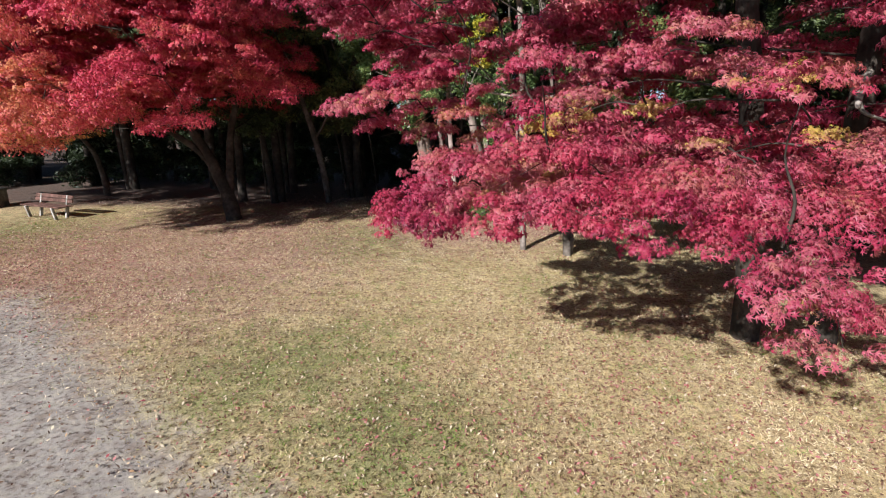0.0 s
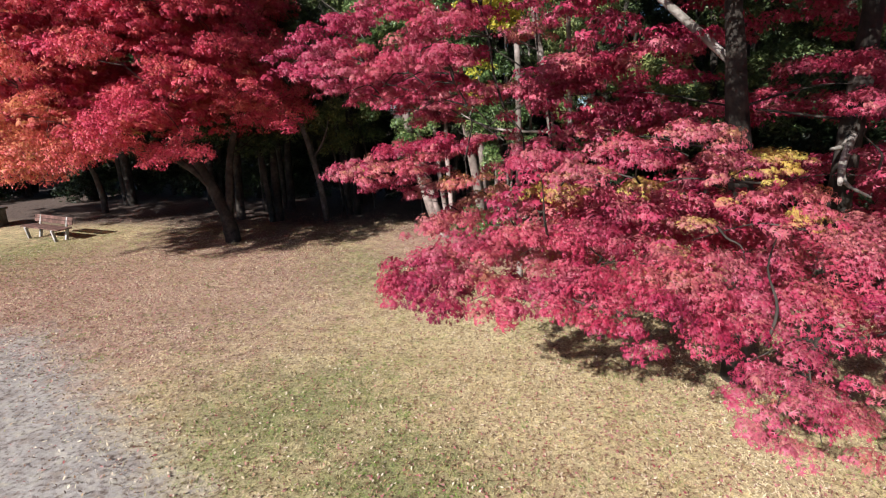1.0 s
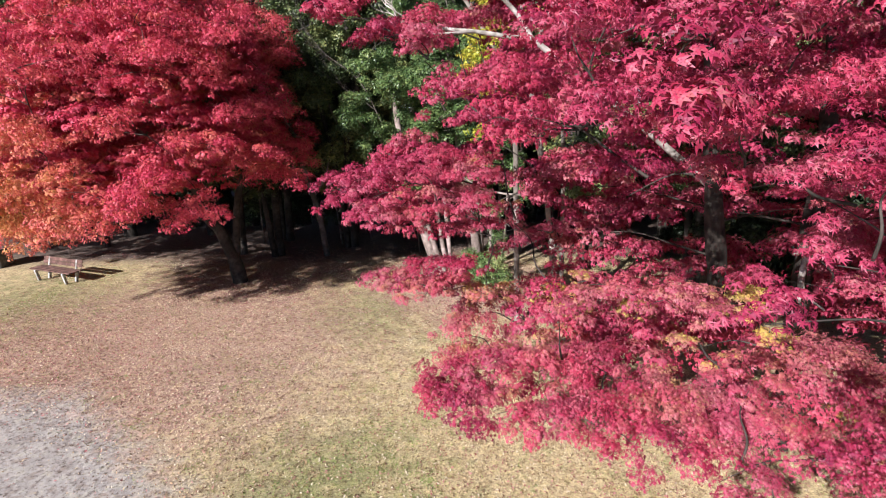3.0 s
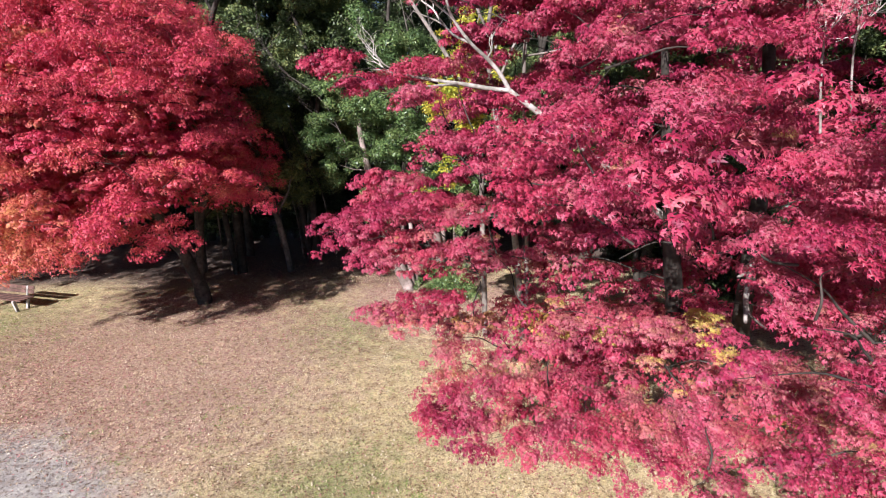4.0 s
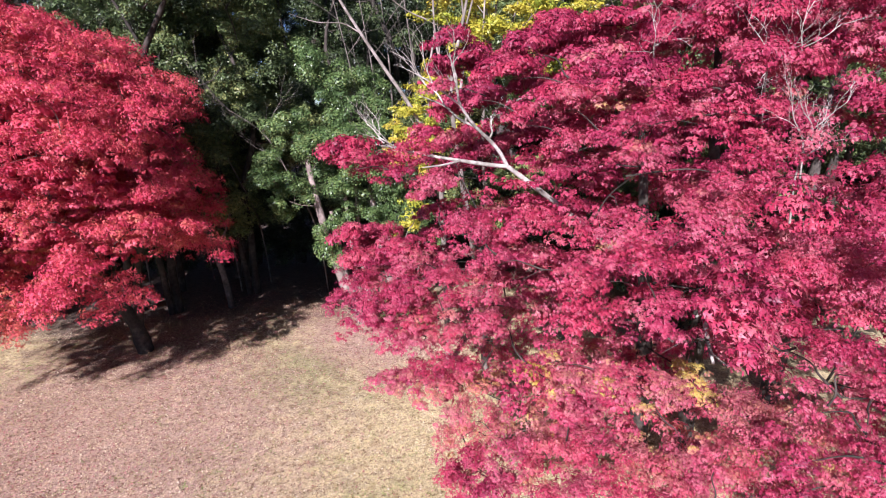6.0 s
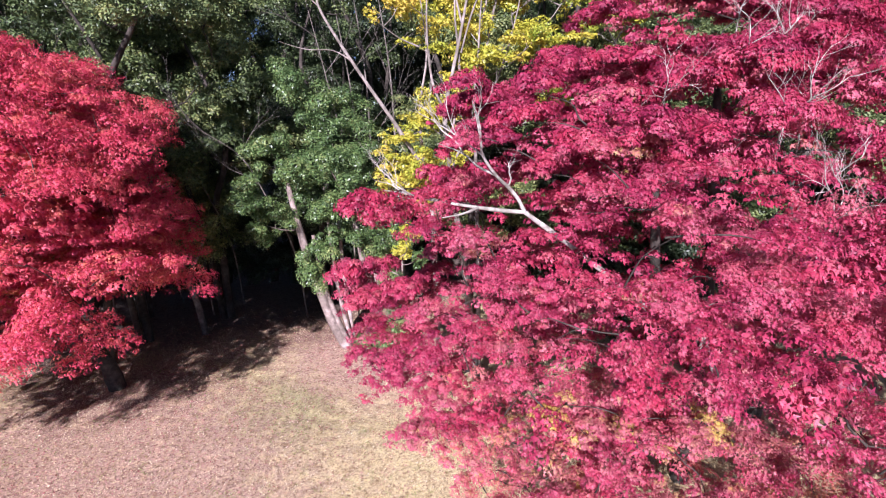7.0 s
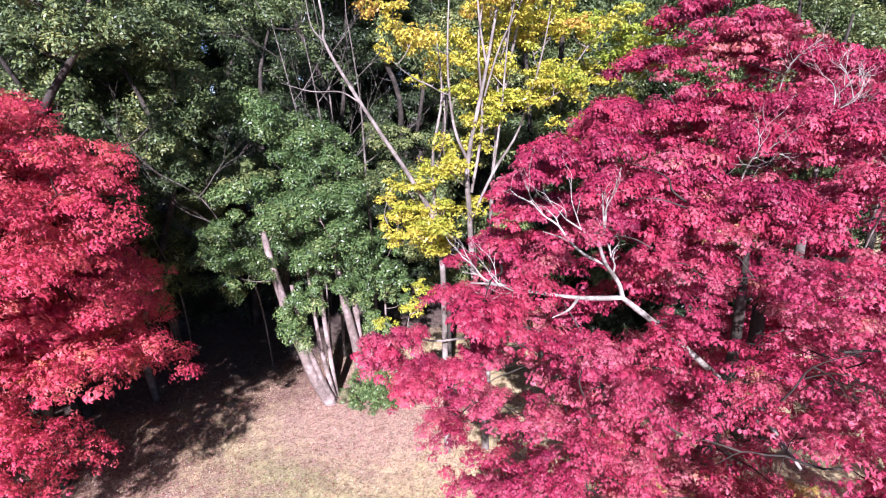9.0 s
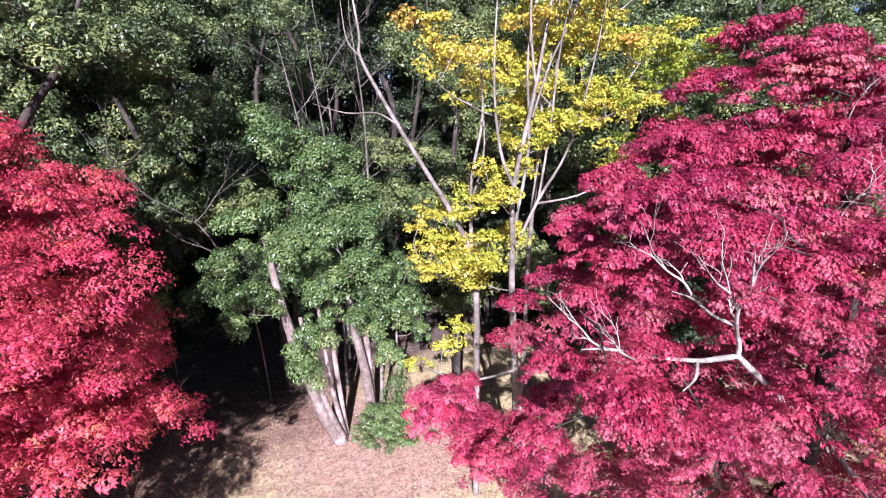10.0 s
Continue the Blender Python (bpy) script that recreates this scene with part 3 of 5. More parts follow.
TOP_TIER = [(5.4, 6.7, 9.2, 0.8, 0.25), (6.3, 6.1, 9.2, 0.9, 0.25), (5.2, 8.8, 10.2, 0.65, 0.2), (6.2, 7.7, 10.1, 0.8, 0.25), (7.0, 8.5, 10.4, 0.9, 0.25),
            (7.4, 6.8, 9.9, 0.9, 0.25), (7.6, 5.2, 8.6, 1.0, 0.3), (6.2, 4.6, 7.6, 1.0, 0.3), (5.0, 3.6, 6.6, 0.95, 0.35), (4.6, 4.2, 5.2, 0.9, 0.45), (6.3, 4.4, 4.6, 1.0, 0.4), (6.0, 9.8, 9.0, 0.9, 0.3), (4.8, 9.3, 10.8, 0.6, 0.2), (4.9, 8.8, 11.0, 0.55, 0.2), (5.7, 8.2, 10.7, 0.65, 0.2), (2.7, 9.0, 9.1, 0.6, 0.2), (0.2, 7.7, 8.6, 0.45, 0.25), (3.9, 9.2, 10.0, 0.7, 0.2), (4.0, 10.0, 9.0, 0.8, 0.25)]

ORANGE_TIER = [(1.55, 6.5, 3.45, 0.3, 0.9), (2.05, 5.6, 3.4, 0.28, 0.95), (3.4, 5.0, 3.6, 0.35, 0.9), (3.5, 5.0, 3.15, 0.3, 1.0), (2.45, 5.1, 3.05, 0.3, 0.85), (2.9, 5.6, 5.2, 0.35, 0.8), (0.6, 6.9, 4.4, 0.3, 0.8)]
UNDER_TIER = [(3.8, 3.0, 2.2, 0.8, 0.4), (4.5, 2.6, 2.4, 0.8, 0.4), (5.2, 3.2, 2.5, 0.9, 0.4), (3.5, 2.4, 2.8, 0.7, 0.35), (5.8, 4.0, 2.6, 0.9, 0.4),
              (4.6, 2.0, 3.2, 0.8, 0.35), (5.5, 2.4, 3.4, 0.9, 0.35), (4.5, 2.3, 4.6, 0.8, 0.35), (5.4, 3.2, 4.6, 0.8, 0.35),
              (3.4, 4.4, 5.6, 0.8, 0.3), (3.8, 5.0, 6.2, 0.8, 0.3), (2.8, 3.4, 6.6, 0.7, 0.3), (3.6, 4.0, 7.2, 0.8, 0.3)]
COVER_TIER = [(0.5, 4.4, 5.5, 0.7, 0.3), (0.6, 5.4, 5.5, 0.7, 0.3), (1.5, 6.1, 6.0, 0.7, 0.3), (0.8, 6.3, 5.9, 0.7, 0.3), (0.5, 6.0, 6.4, 0.6, 0.3), (0.7, 7.1, 5.7, 0.7, 0.3),
              (1.1, 5.3, 6.3, 0.7, 0.3), (1.0, 2.6, 6.2, 0.6, 0.3), (2.4, 4.7, 7.2, 0.7, 0.3),
              (3.6, 5.2, 6.6, 0.8, 0.3), (4.2, 4.3, 6.1, 0.8, 0.3), (0.6, 4.1, 6.1, 0.6, 0.3), (0.9, 2.5, 5.8, 0.6, 0.3)]
FAR_TIER = [(0.9, 9.1, 6.4, 0.8, 0.3), (1.7, 8.6, 6.4, 0.8, 0.3), (2.7, 8.4, 6.2, 0.8, 0.3), (3.6, 8.3, 6.1, 0.8, 0.3), (5.2, 8.3, 6.2, 0.9, 0.3), (6.1, 8.3, 6.1, 0.9, 0.3), (6.8, 8.3, 5.8, 0.9, 0.3), (4.4, 8.3, 6.5, 0.9, 0.3), (2.2, 8.7, 5.7, 0.7, 0.3), (1.2, 9.2, 5.7, 0.7, 0.3)]
# crown's sunny side beyond the lawn's end: mostly unseen sprays added to shade ground
SUNWARD_BLOCKERS = [(4.0 + 0.95 * i + 0.3 * (j % 2), 1.3 + 0.8 * k - 0.1 * i, 2.2 + 1.15 * j - 0.15 * k, 0.95, 0.35) for i in range(6) for j in range(4) for k in range(2)]
SUNWARD_BLOCKERS += [(5.2, 5.1, 3.4, 0.85, 0.35), (5.9, 6.2, 2.8, 0.85, 0.35), (6.6, 7.0, 2.4, 0.9, 0.35), (7.0, 4.6, 2.6, 0.9, 0.35), (7.8, 5.4, 2.6, 0.9, 0.35), (6.2, 4.0, 3.2, 0.9, 0.35)]
DEEP_TIER = [(2.2, 8.8, 5.6, 0.8, 0.3), (3.2, 8.6, 5.8, 0.9, 0.3), (4.2, 8.4, 5.6, 0.9, 0.3), (2.8, 8.2, 3.2, 0.9, 0.35), (3.8, 8.0, 3.0, 0.9, 0.35), (4.8, 8.2, 3.0, 0.9, 0.35),
             (2.4, 7.4, 2.7, 0.8, 0.35), (3.2, 7.0, 2.8, 0.8, 0.35), (1.8, 7.8, 3.0, 0.7, 0.35), (4.0, 6.4, 2.7, 0.9, 0.35), (5.2, 6.4, 3.2, 0.9, 0.35), (4.4, 9.6, 6.4, 0.9, 0.3), (2.2, 8.2, 4.6, 0.7, 0.35), (3.2, 8.0, 4.5, 0.8, 0.35)]
low_pads = [(x, y, z, r, tone - 0.14) for x, y, z, r, tone in ORANGE_TIER] + [(x, y, z, r, tone - 0.06) for x, y, z, r, tone in LOW_TIER] + SECOND_TIER + THIRD_TIER + FOURTH_TIER + SHADE_TIER + FIFTH_TIER + EDGE_LOW + EDGE_SECOND + EDGE_THIRD + EDGE_FOURTH + EDGE_FIFTH
# open gaps between the tiers, each running in from one end to the other
GAPS = [((1.74, 4.2, 5.15), (3.53, 7.0, 4.31), 0.5), ((1.4, 4.4, 4.63), (2.62, 6.6, 3.78), 0.45), ((0.75, 5.2, 4.94), (1.63, 7.5, 4.28), 0.25), ((2.65, 3.6, 4.28), (4.39, 5.5, 3.29), 0.4),
        ((3.08, 3.0, 4.57), (5.4, 5.0, 3.51), 0.4), ((2.1, 6.0, 6.25), (4.34, 8.0, 5.26), 0.38), ((0.23, 4.4, 5.46), (2.41, 6.5, 3.81), 0.3), ((-0.5, 6.7, 5.7), (1.5, 7.6, 4.2), 0.16), ((-0.5, 7.4, 5.4), (1.0, 8.3, 4.2), 0.12), ((-0.5, 8.0, 7.45), (1.5, 9.4, 6.6), 0.3),
        ((2.2, 5.9, 6.3), (4.0, 6.2, 5.6), 0.25)]

CLEFTS = [((0.6, 2.8, 5.3), (1.2, 3.6, 4.9), 0.24), ((0.4, 2.1, 5.6), (1.1, 2.9, 5.3), 0.19), ((-0.2, 2.9, 5.5), (0.3, 3.9, 5.2), 0.14), ((0.1, 5.3, 4.3), (0.6, 6.9, 3.6), 0.24),
         ((0.1, 2.8, 6.0), (1.8, 6.0, 5.3), 0.11), ((0.2, 2.5, 6.1), (2.1, 5.6, 5.4), 0.11), ((1.0, 2.2, 5.1), (1.7, 2.9, 4.7), 0.18), ((1.2, 2.0, 5.2), (1.9, 2.8, 4.8), 0.15),
         ((1.5, 1.9, 5.3), (2.5, 2.7, 4.8), 0.17), ((3.1, 2.8, 4.7), (5.4, 4.5, 3.6), 0.18), ((0.6, 3.0, 6.6), (2.3, 5.5, 6.4), 0.15), ((0.4, 3.1, 6.7), (2.1, 6.0, 6.5), 0.12),
         ((2.6, 2.9, 7.0), (4.1, 4.3, 7.0), 0.33), ((2.9, 2.8, 6.9), (4.5, 4.1, 6.8), 0.30), ((1.4, 3.5, 3.8), (3.1, 5.7, 2.3), 0.20)]
CLEFTS += [((-0.2, 4.7, 5.8), (1.9, 5.6, 4.4), 0.31), ((0.1, 4.5, 5.8), (1.0, 4.8, 5.2), 0.36), ((0.2, 4.3, 5.8), (1.1, 4.6, 5.2), 0.32), ((-0.0, 5.2, 5.4), (0.7, 5.7, 4.8), 0.29),
         ((-0.9, 5.6, 5.2), (0.7, 6.8, 3.7), 0.20), ((0.6, 4.1, 6.9), (3.9, 5.1, 5.5), 0.31), ((1.1, 4.5, 6.7), (3.7, 5.5, 5.5), 0.25), ((1.4, 5.1, 6.8), (2.4, 5.5, 6.5), 0.26),
         ((0.8, 5.1, 6.8), (1.8, 5.5, 6.4), 0.25)]
CLEFTS += [((2.6, 4.8, 7.9), (5.1, 5.6, 7.5), 0.34), ((-0.8, 6.2, 6.0), (0.5, 7.4, 5.0), 0.20), ((-0.6, 6.0, 6.1), (0.9, 7.3, 5.0), 0.20), ((-0.5, 7.5, 5.1), (1.5, 9.6, 3.4), 0.24),
         ((-0.0, 5.8, 6.4), (2.1, 7.2, 5.2), 0.22), ((0.7, 7.1, 6.9), (3.4, 9.3, 5.7), 0.32), ((0.1, 4.1, 6.2), (1.0, 4.4, 5.7), 0.26), ((0.5, 5.4, 6.5), (2.8, 6.6, 5.3), 0.21)]


def clear_of_gaps(pads):
    kept = []
    for p in pads:
        c = Vector(p[:3])
        for a, b, r in GAPS:
            a, d = Vector(a), Vector(b) - Vector(a)
            u = min(1, max(0, (c - a).dot(d) / d.length_squared))
            if (a + d * u - c).length < r + 0.35 * p[3]:
                break
        else:
            kept.append(p)
    return kept


EDGE_SPRAYS = [(0.2, 4.95, 5.6, 0.42, 0.35), (0.65, 4.5, 5.6, 0.42, 0.35), (1.2, 4.7, 5.65, 0.42, 0.4), (1.9, 4.4, 5.75, 0.45, 0.35), (2.2, 4.9, 5.95, 0.5, 0.35), (2.9, 4.7, 5.9, 0.5, 0.35), (3.3, 5.2, 5.9, 0.55, 0.4),
                    (0.0, 5.3, 5.7, 0.4, 0.35), (1.1, 3.6, 5.6, 0.42, 0.3), (-1.2, 6.65, 3.45, 0.4, 0.45), (-0.9, 6.3, 3.5, 0.42, 0.5), (-0.3, 5.95, 3.6, 0.42, 0.45), (-0.3, 6.45, 3.4, 0.45, 0.5), (0.2, 6.2, 3.35, 0.45, 0.5),
                    (-0.8, 6.2, 4.3, 0.42, 0.45)]
BETWEEN_SPRAYS = [(-0.3, 6.0, 4.3, 0.42, 0.45), (0.2, 5.8, 4.35, 0.45, 0.45), (-1.2, 6.5, 4.4, 0.4, 0.4), (4.2, 5.2, 4.2, 0.6, 0.4), (5.0, 5.6, 3.6, 0.7, 0.4), (4.6, 6.2, 4.6, 0.7, 0.4), (1.45, 2.5, 5.1, 0.42, 0.3),
                    (1.2, 1.95, 4.8, 0.38, 0.3), (1.75, 2.2, 5.05, 0.42, 0.3), (0.9, 3.2, 5.3, 0.42, 0.3), (1.35, 2.9, 5.35, 0.42, 0.35), (2.2, 2.9, 5.3, 0.5, 0.35), (3.0, 2.5, 4.4, 0.5, 0.3), (3.4, 3.0, 4.3, 0.5, 0.3),
                    (3.9, 3.2, 4.2, 0.5, 0.3)]
LOWER_SPRAYS = [(3.6, 2.5, 4.5, 0.5, 0.3), (4.4, 3.6, 4.0, 0.6, 0.35), (2.6, 2.2, 4.4, 0.42, 0.3), (4.6, 3.0, 4.0, 0.6, 0.35), (5.0, 4.0, 3.8, 0.7, 0.4), (-1.25, 6.15, 4.8, 0.42, 0.35), (-0.9, 5.85, 4.7, 0.42, 0.4),
                    (-0.55, 6.15, 4.65, 0.42, 0.4), (-0.3, 6.2, 4.45, 0.42, 0.45), (-0.05, 5.55, 4.7, 0.42, 0.4), (-1.55, 6.6, 4.65, 0.4, 0.3), (-0.75, 6.65, 4.55, 0.45, 0.4), (-1.1, 7.1, 4.55, 0.45, 0.35)]
low_pads = clear_of_gaps(low_pads) + EDGE_SPRAYS + BETWEEN_SPRAYS + LOWER_SPRAYS
# above the lowest tier and inward of the outer one, sprays that would crowd another one are left out
open_pads = []
for p in reversed(low_pads):
    if p[2] < 3.45 or p[0] < 0.3 or all((p[0] - q[0]) ** 2 + (p[1] - q[1]) ** 2 + 2.2 * (p[2] - q[2]) ** 2 > (0.55 * (p[3] + q[3])) ** 2 for q in open_pads):
        open_pads.append(p)
low_pads = open_pads[::-1]
tone_rnd = np.random.default_rng(29)
low_pads = [(x, y, z, r * (0.86 if r < 0.72 else 1.0), tone + tone_rnd.normal(0, 0.07)) for x, y, z, r, tone in low_pads]
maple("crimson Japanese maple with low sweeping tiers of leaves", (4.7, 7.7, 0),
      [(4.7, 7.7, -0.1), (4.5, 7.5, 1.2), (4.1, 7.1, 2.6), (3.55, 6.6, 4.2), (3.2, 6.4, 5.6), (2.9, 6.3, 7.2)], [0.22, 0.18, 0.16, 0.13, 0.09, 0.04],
      low_pads, CRIMSON, BARK_DARK, 0.042, 760, STAR5, 3, lumps=22, clefts=CLEFTS, inner=clear_of_gaps([p for p in fill_in(low_pads, 60, (3.5, 6.6), 61) if 2.2 < p[2] < 3.3] + [p for p in fill_in(low_pads, 90, (3.8, 7.0), 61, 0.5, 0.9) if p[2] > 2.2 and not (0.4 < p[0] < 4.2 and p[1] < 7.6 and 3.4 < p[2] < 4.8)] + UNDER_TIER + COVER_TIER) + DEEP_TIER + [(1.4 + 0.9 * i, 8.5 - 0.2 * i + 0.5 * (k % 2), 2.55 + 0.75 * k, 0.8, 0.35) for i in range(6) for k in range(3)] + FAR_TIER + SUNWARD_BLOCKERS)
EDGE_BACK = [(-1.1, 9.1, 4.75, 0.42, 0.35), (-0.5, 8.8, 5.0, 0.45, 0.3), (-0.9, 9.6, 4.5, 0.42, 0.35), (0.3, 10.0, 3.4, 0.48, 0.35), (0.0, 9.6, 4.6, 0.48, 0.35), (0.4, 9.4, 5.0, 0.48, 0.35), (-0.3, 10.2, 4.4, 0.48, 0.3), (0.9, 9.8, 4.4, 0.5, 0.35), (0.3, 8.9, 5.6, 0.45, 0.3),
             (0.62, 8.5, 8.3, 0.45, 0.3), (0.25, 8.5, 8.1, 0.4, 0.3), (0.45, 8.5, 7.6, 0.42, 0.3), (0.0, 8.5, 7.1, 0.4, 0.3), (1.05, 8.6, 8.2, 0.45, 0.3), (0.95, 8.5, 7.6, 0.45, 0.3)]
high_pads = UPPER_TIER + TOP_TIER + BACK_TIER + EDGE_BACK
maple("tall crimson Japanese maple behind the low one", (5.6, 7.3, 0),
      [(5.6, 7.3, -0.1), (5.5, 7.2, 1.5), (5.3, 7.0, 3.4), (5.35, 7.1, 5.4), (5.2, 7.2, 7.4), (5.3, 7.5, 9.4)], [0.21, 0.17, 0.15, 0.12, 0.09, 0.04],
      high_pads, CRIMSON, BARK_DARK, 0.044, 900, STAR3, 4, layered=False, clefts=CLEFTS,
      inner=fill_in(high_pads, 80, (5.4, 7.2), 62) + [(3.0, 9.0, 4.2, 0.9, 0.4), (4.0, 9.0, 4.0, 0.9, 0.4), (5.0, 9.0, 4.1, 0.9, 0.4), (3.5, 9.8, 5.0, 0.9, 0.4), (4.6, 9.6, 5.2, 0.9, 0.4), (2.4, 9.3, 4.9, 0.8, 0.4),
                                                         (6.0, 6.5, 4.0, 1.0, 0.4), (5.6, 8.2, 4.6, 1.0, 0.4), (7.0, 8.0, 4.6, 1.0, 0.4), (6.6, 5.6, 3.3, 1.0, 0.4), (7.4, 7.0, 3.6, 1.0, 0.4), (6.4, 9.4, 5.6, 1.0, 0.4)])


def dome_pads(centre, radii, power, count, size, seed, floor_z, tone):
    """Pads over and inside a boxy dome."""
    rnd = np.random.default_rng(seed)
    out = []
    while len(out) < count:
        w = rnd.normal(size=3)
        w /= np.linalg.norm(w)
        k = (np.abs(w) ** power).sum() ** (-1 / power)
        p = np.array(centre) + np.array(radii) * w * k * (rnd.uniform(0.8, 1.04) if rnd.random() < 0.8 else rnd.uniform(0.5, 0.8))
        if p[2] < floor_z(p[0], p[1]) + 0.7 * rnd.random() or any((p[0] - o[0]) ** 2 + (p[1] - o[1]) ** 2 + 4 * (p[2] - o[2]) ** 2 < (0.5 * size) ** 2 for o in out):
            continue
        out.append((*p, size * rnd.uniform(0.75, 1.2), tone(p)))
    return out


right_pads = dome_pads((9.4, 8.2, 6.0), (3.2, 3.4, 4.2), 2.3, 60, 1.1, 13, lambda x, y: 2.2, lambda p: 0.3)
maple("crimson maple at the far end of the maple row", (9.4, 8.4, 0), [(9.4, 8.4, -0.1), (9.4, 8.3, 2.0), (9.3, 8.2, 4.5), (9.4, 8.2, 8.0)], [0.24, 0.2, 0.15, 0.05],
      right_pads, CRIMSON, BARK_MAPLE, 0.1, 60, STAR3, 6, layered=False)
# a maple out of view, added only to keep sun off the ground behind
shading_pads = dome_pads((12.8, 3.6, 5.0), (3.4, 3.2, 3.6), 2.3, 60, 1.1, 19, lambda x, y: 2.0, lambda p: 0.3)
maple("unseen crimson maple added sunward of the maple row to cast shade", (12.8, 3.8, 0), [(12.8, 3.8, -0.1), (12.8, 3.7, 2.0), (12.7, 3.6, 4.0), (12.8, 3.6, 7.0)], [0.22, 0.18, 0.14, 0.05],
      shading_pads, CRIMSON, BARK_MAPLE, 0.1, 60, STAR3, 7, layered=False)


def clump_pads(centre, radii, power, clumps, gap, seed, floor_z, tone):
    """Pads gathered in separate boughs over a boxy dome, with gaps between the boughs."""
    rnd = np.random.default_rng(seed)
    boughs, out = [], []
    for _ in range(6000):
        if len(boughs) == clumps:
            break
        w = rnd.normal(size=3)
        w /= np.linalg.norm(w)
        k = (np.abs(w) ** power).sum() ** (-1 / power)
        p = np.array(centre) + np.array(radii) * w * k * rnd.uniform(0.84, 1.0)
        if p[2] > floor_z(p[0], p[1]) and all((p[0] - o[0]) ** 2 + (p[1] - o[1]) ** 2 + 1.8 * (p[2] - o[2]) ** 2 > gap ** 2 for o in boughs):
            boughs.append(p)
    for p in boughs:
        shade = rnd.normal(0, 0.05)
        wide = rnd.uniform(0.75, 1.25)
        for q in range(6):
            o = np.clip(rnd.normal(0, 0.46, 3), -0.8, 0.8) * np.array([1, 1, 0.5]) * wide
            at = p + o - 0.12 * np.array([0, 0, 1]) * np.hypot(o[0], o[1]) ** 2
            out.append((*at, wide * rnd.uniform(0.4, 0.66), tone(at) + shade))
    return out


def left_floor(x, y):
    return 2.4 + 0.34 * max(0, min(x, -5.0) + 9.8) + 0.03 * max(0, y - 13)


left_pads = clump_pads((-8.6, 16.0, 4.7), (3.95, 4.7, 4.9), 2.8, 100, 0.92, 12, left_floor, lambda p: 0.26 + 0.16 * max(0, -7.2 - p[0]) * min(1, max(0, (7.2 - p[2]) / 3)))
left_pads += [(-7.2, 13.5, 3.15, 0.45, 0.25), (-6.66, 13.0, 3.05, 0.5, 0.2), (-6.15, 12.7, 3.05, 0.48, 0.2), (-6.3, 12.3, 3.1, 0.42, 0.2), (-5.75, 12.9, 3.2, 0.42, 0.2), (-6.4, 13.6, 3.1, 0.5, 0.2), (-7.0, 13.9, 3.2, 0.45, 0.25), (-7.9, 14.6, 3.0, 0.5, 0.3), (-5.1, 13.5, 4.25, 0.42, 0.5), (-4.7, 14.1, 4.25, 0.42, 0.45), (-4.65, 14.6, 4.4, 0.42, 0.3),
              (-10.2, 12.9, 2.6, 0.5, 0.5), (-9.5, 13.0, 2.55, 0.5, 0.5), (-8.35, 11.8, 3.25, 0.45, 0.5), (-8.7, 12.2, 3.0, 0.5, 0.5), (-7.9, 11.8, 3.75, 0.45, 0.4), (-8.6, 13.2, 3.0, 0.5, 0.4), (-9.3, 12.0, 3.2, 0.5, 0.5), (-10.9, 12.6, 2.7, 0.55, 0.55), (-11.4, 13.3, 2.7, 0.6, 0.6), (-10.4, 14.0, 2.5, 0.6, 0.5),
              (-8.1, 11.6, 3.0, 0.48, 0.4), (-9.0, 11.45, 3.0, 0.5, 0.5), (-9.8, 11.3, 2.9, 0.5, 0.5), (-6.6, 12.2, 3.0, 0.42, 0.25), (-5.6, 12.6, 3.1, 0.4, 0.22), (-6.3, 13.2, 3.45, 0.45, 0.24), (-6.0, 12.9, 3.6, 0.42, 0.22)]
left_pads += [(-5.3, 13.6, 4.7, 0.48, 0.3), (-5.0, 14.2, 4.9, 0.48, 0.25), (-4.95, 14.9, 5.2, 0.5, 0.25), (-4.9, 13.8, 5.5, 0.48, 0.25), (-4.95, 14.7, 6.2, 0.5, 0.22), (-5.0, 15.4, 6.8, 0.5, 0.22), (-5.4, 16.0, 7.5, 0.5, 0.22), (-5.1, 12.9, 5.7, 0.48, 0.25),
              (-5.2, 16.6, 6.5, 0.5, 0.22), (-5.0, 15.8, 5.8, 0.5, 0.22), (-5.2, 17.3, 6.4, 0.5, 0.22), (-5.3, 12.4, 6.2, 0.45, 0.25), (-5.3, 15.0, 7.2, 0.48, 0.22), (-4.9, 15.5, 4.9, 0.5, 0.25)]
left_pads += [(-9.0 - 0.55 * i + 0.2 * math.sin(5 * i), 11.8 + 0.25 * i + 0.3 * math.sin(3 * i), 3.4 + 0.3 * math.sin(7 * i), 0.6, 0.5) for i in range(8)]
# hidden clumps inside the crown, added to make its cast shadow solid
heart_rnd = np.random.default_rng(65)
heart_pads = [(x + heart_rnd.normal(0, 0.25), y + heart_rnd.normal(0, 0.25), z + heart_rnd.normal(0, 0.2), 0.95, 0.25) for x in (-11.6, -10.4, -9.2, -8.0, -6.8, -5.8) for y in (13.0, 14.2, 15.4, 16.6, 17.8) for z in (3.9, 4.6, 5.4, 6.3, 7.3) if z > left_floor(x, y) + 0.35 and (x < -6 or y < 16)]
# clumps mostly out of view, added to shade the ground left of the trunk
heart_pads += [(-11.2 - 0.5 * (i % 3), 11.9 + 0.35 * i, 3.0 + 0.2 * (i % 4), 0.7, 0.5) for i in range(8)]
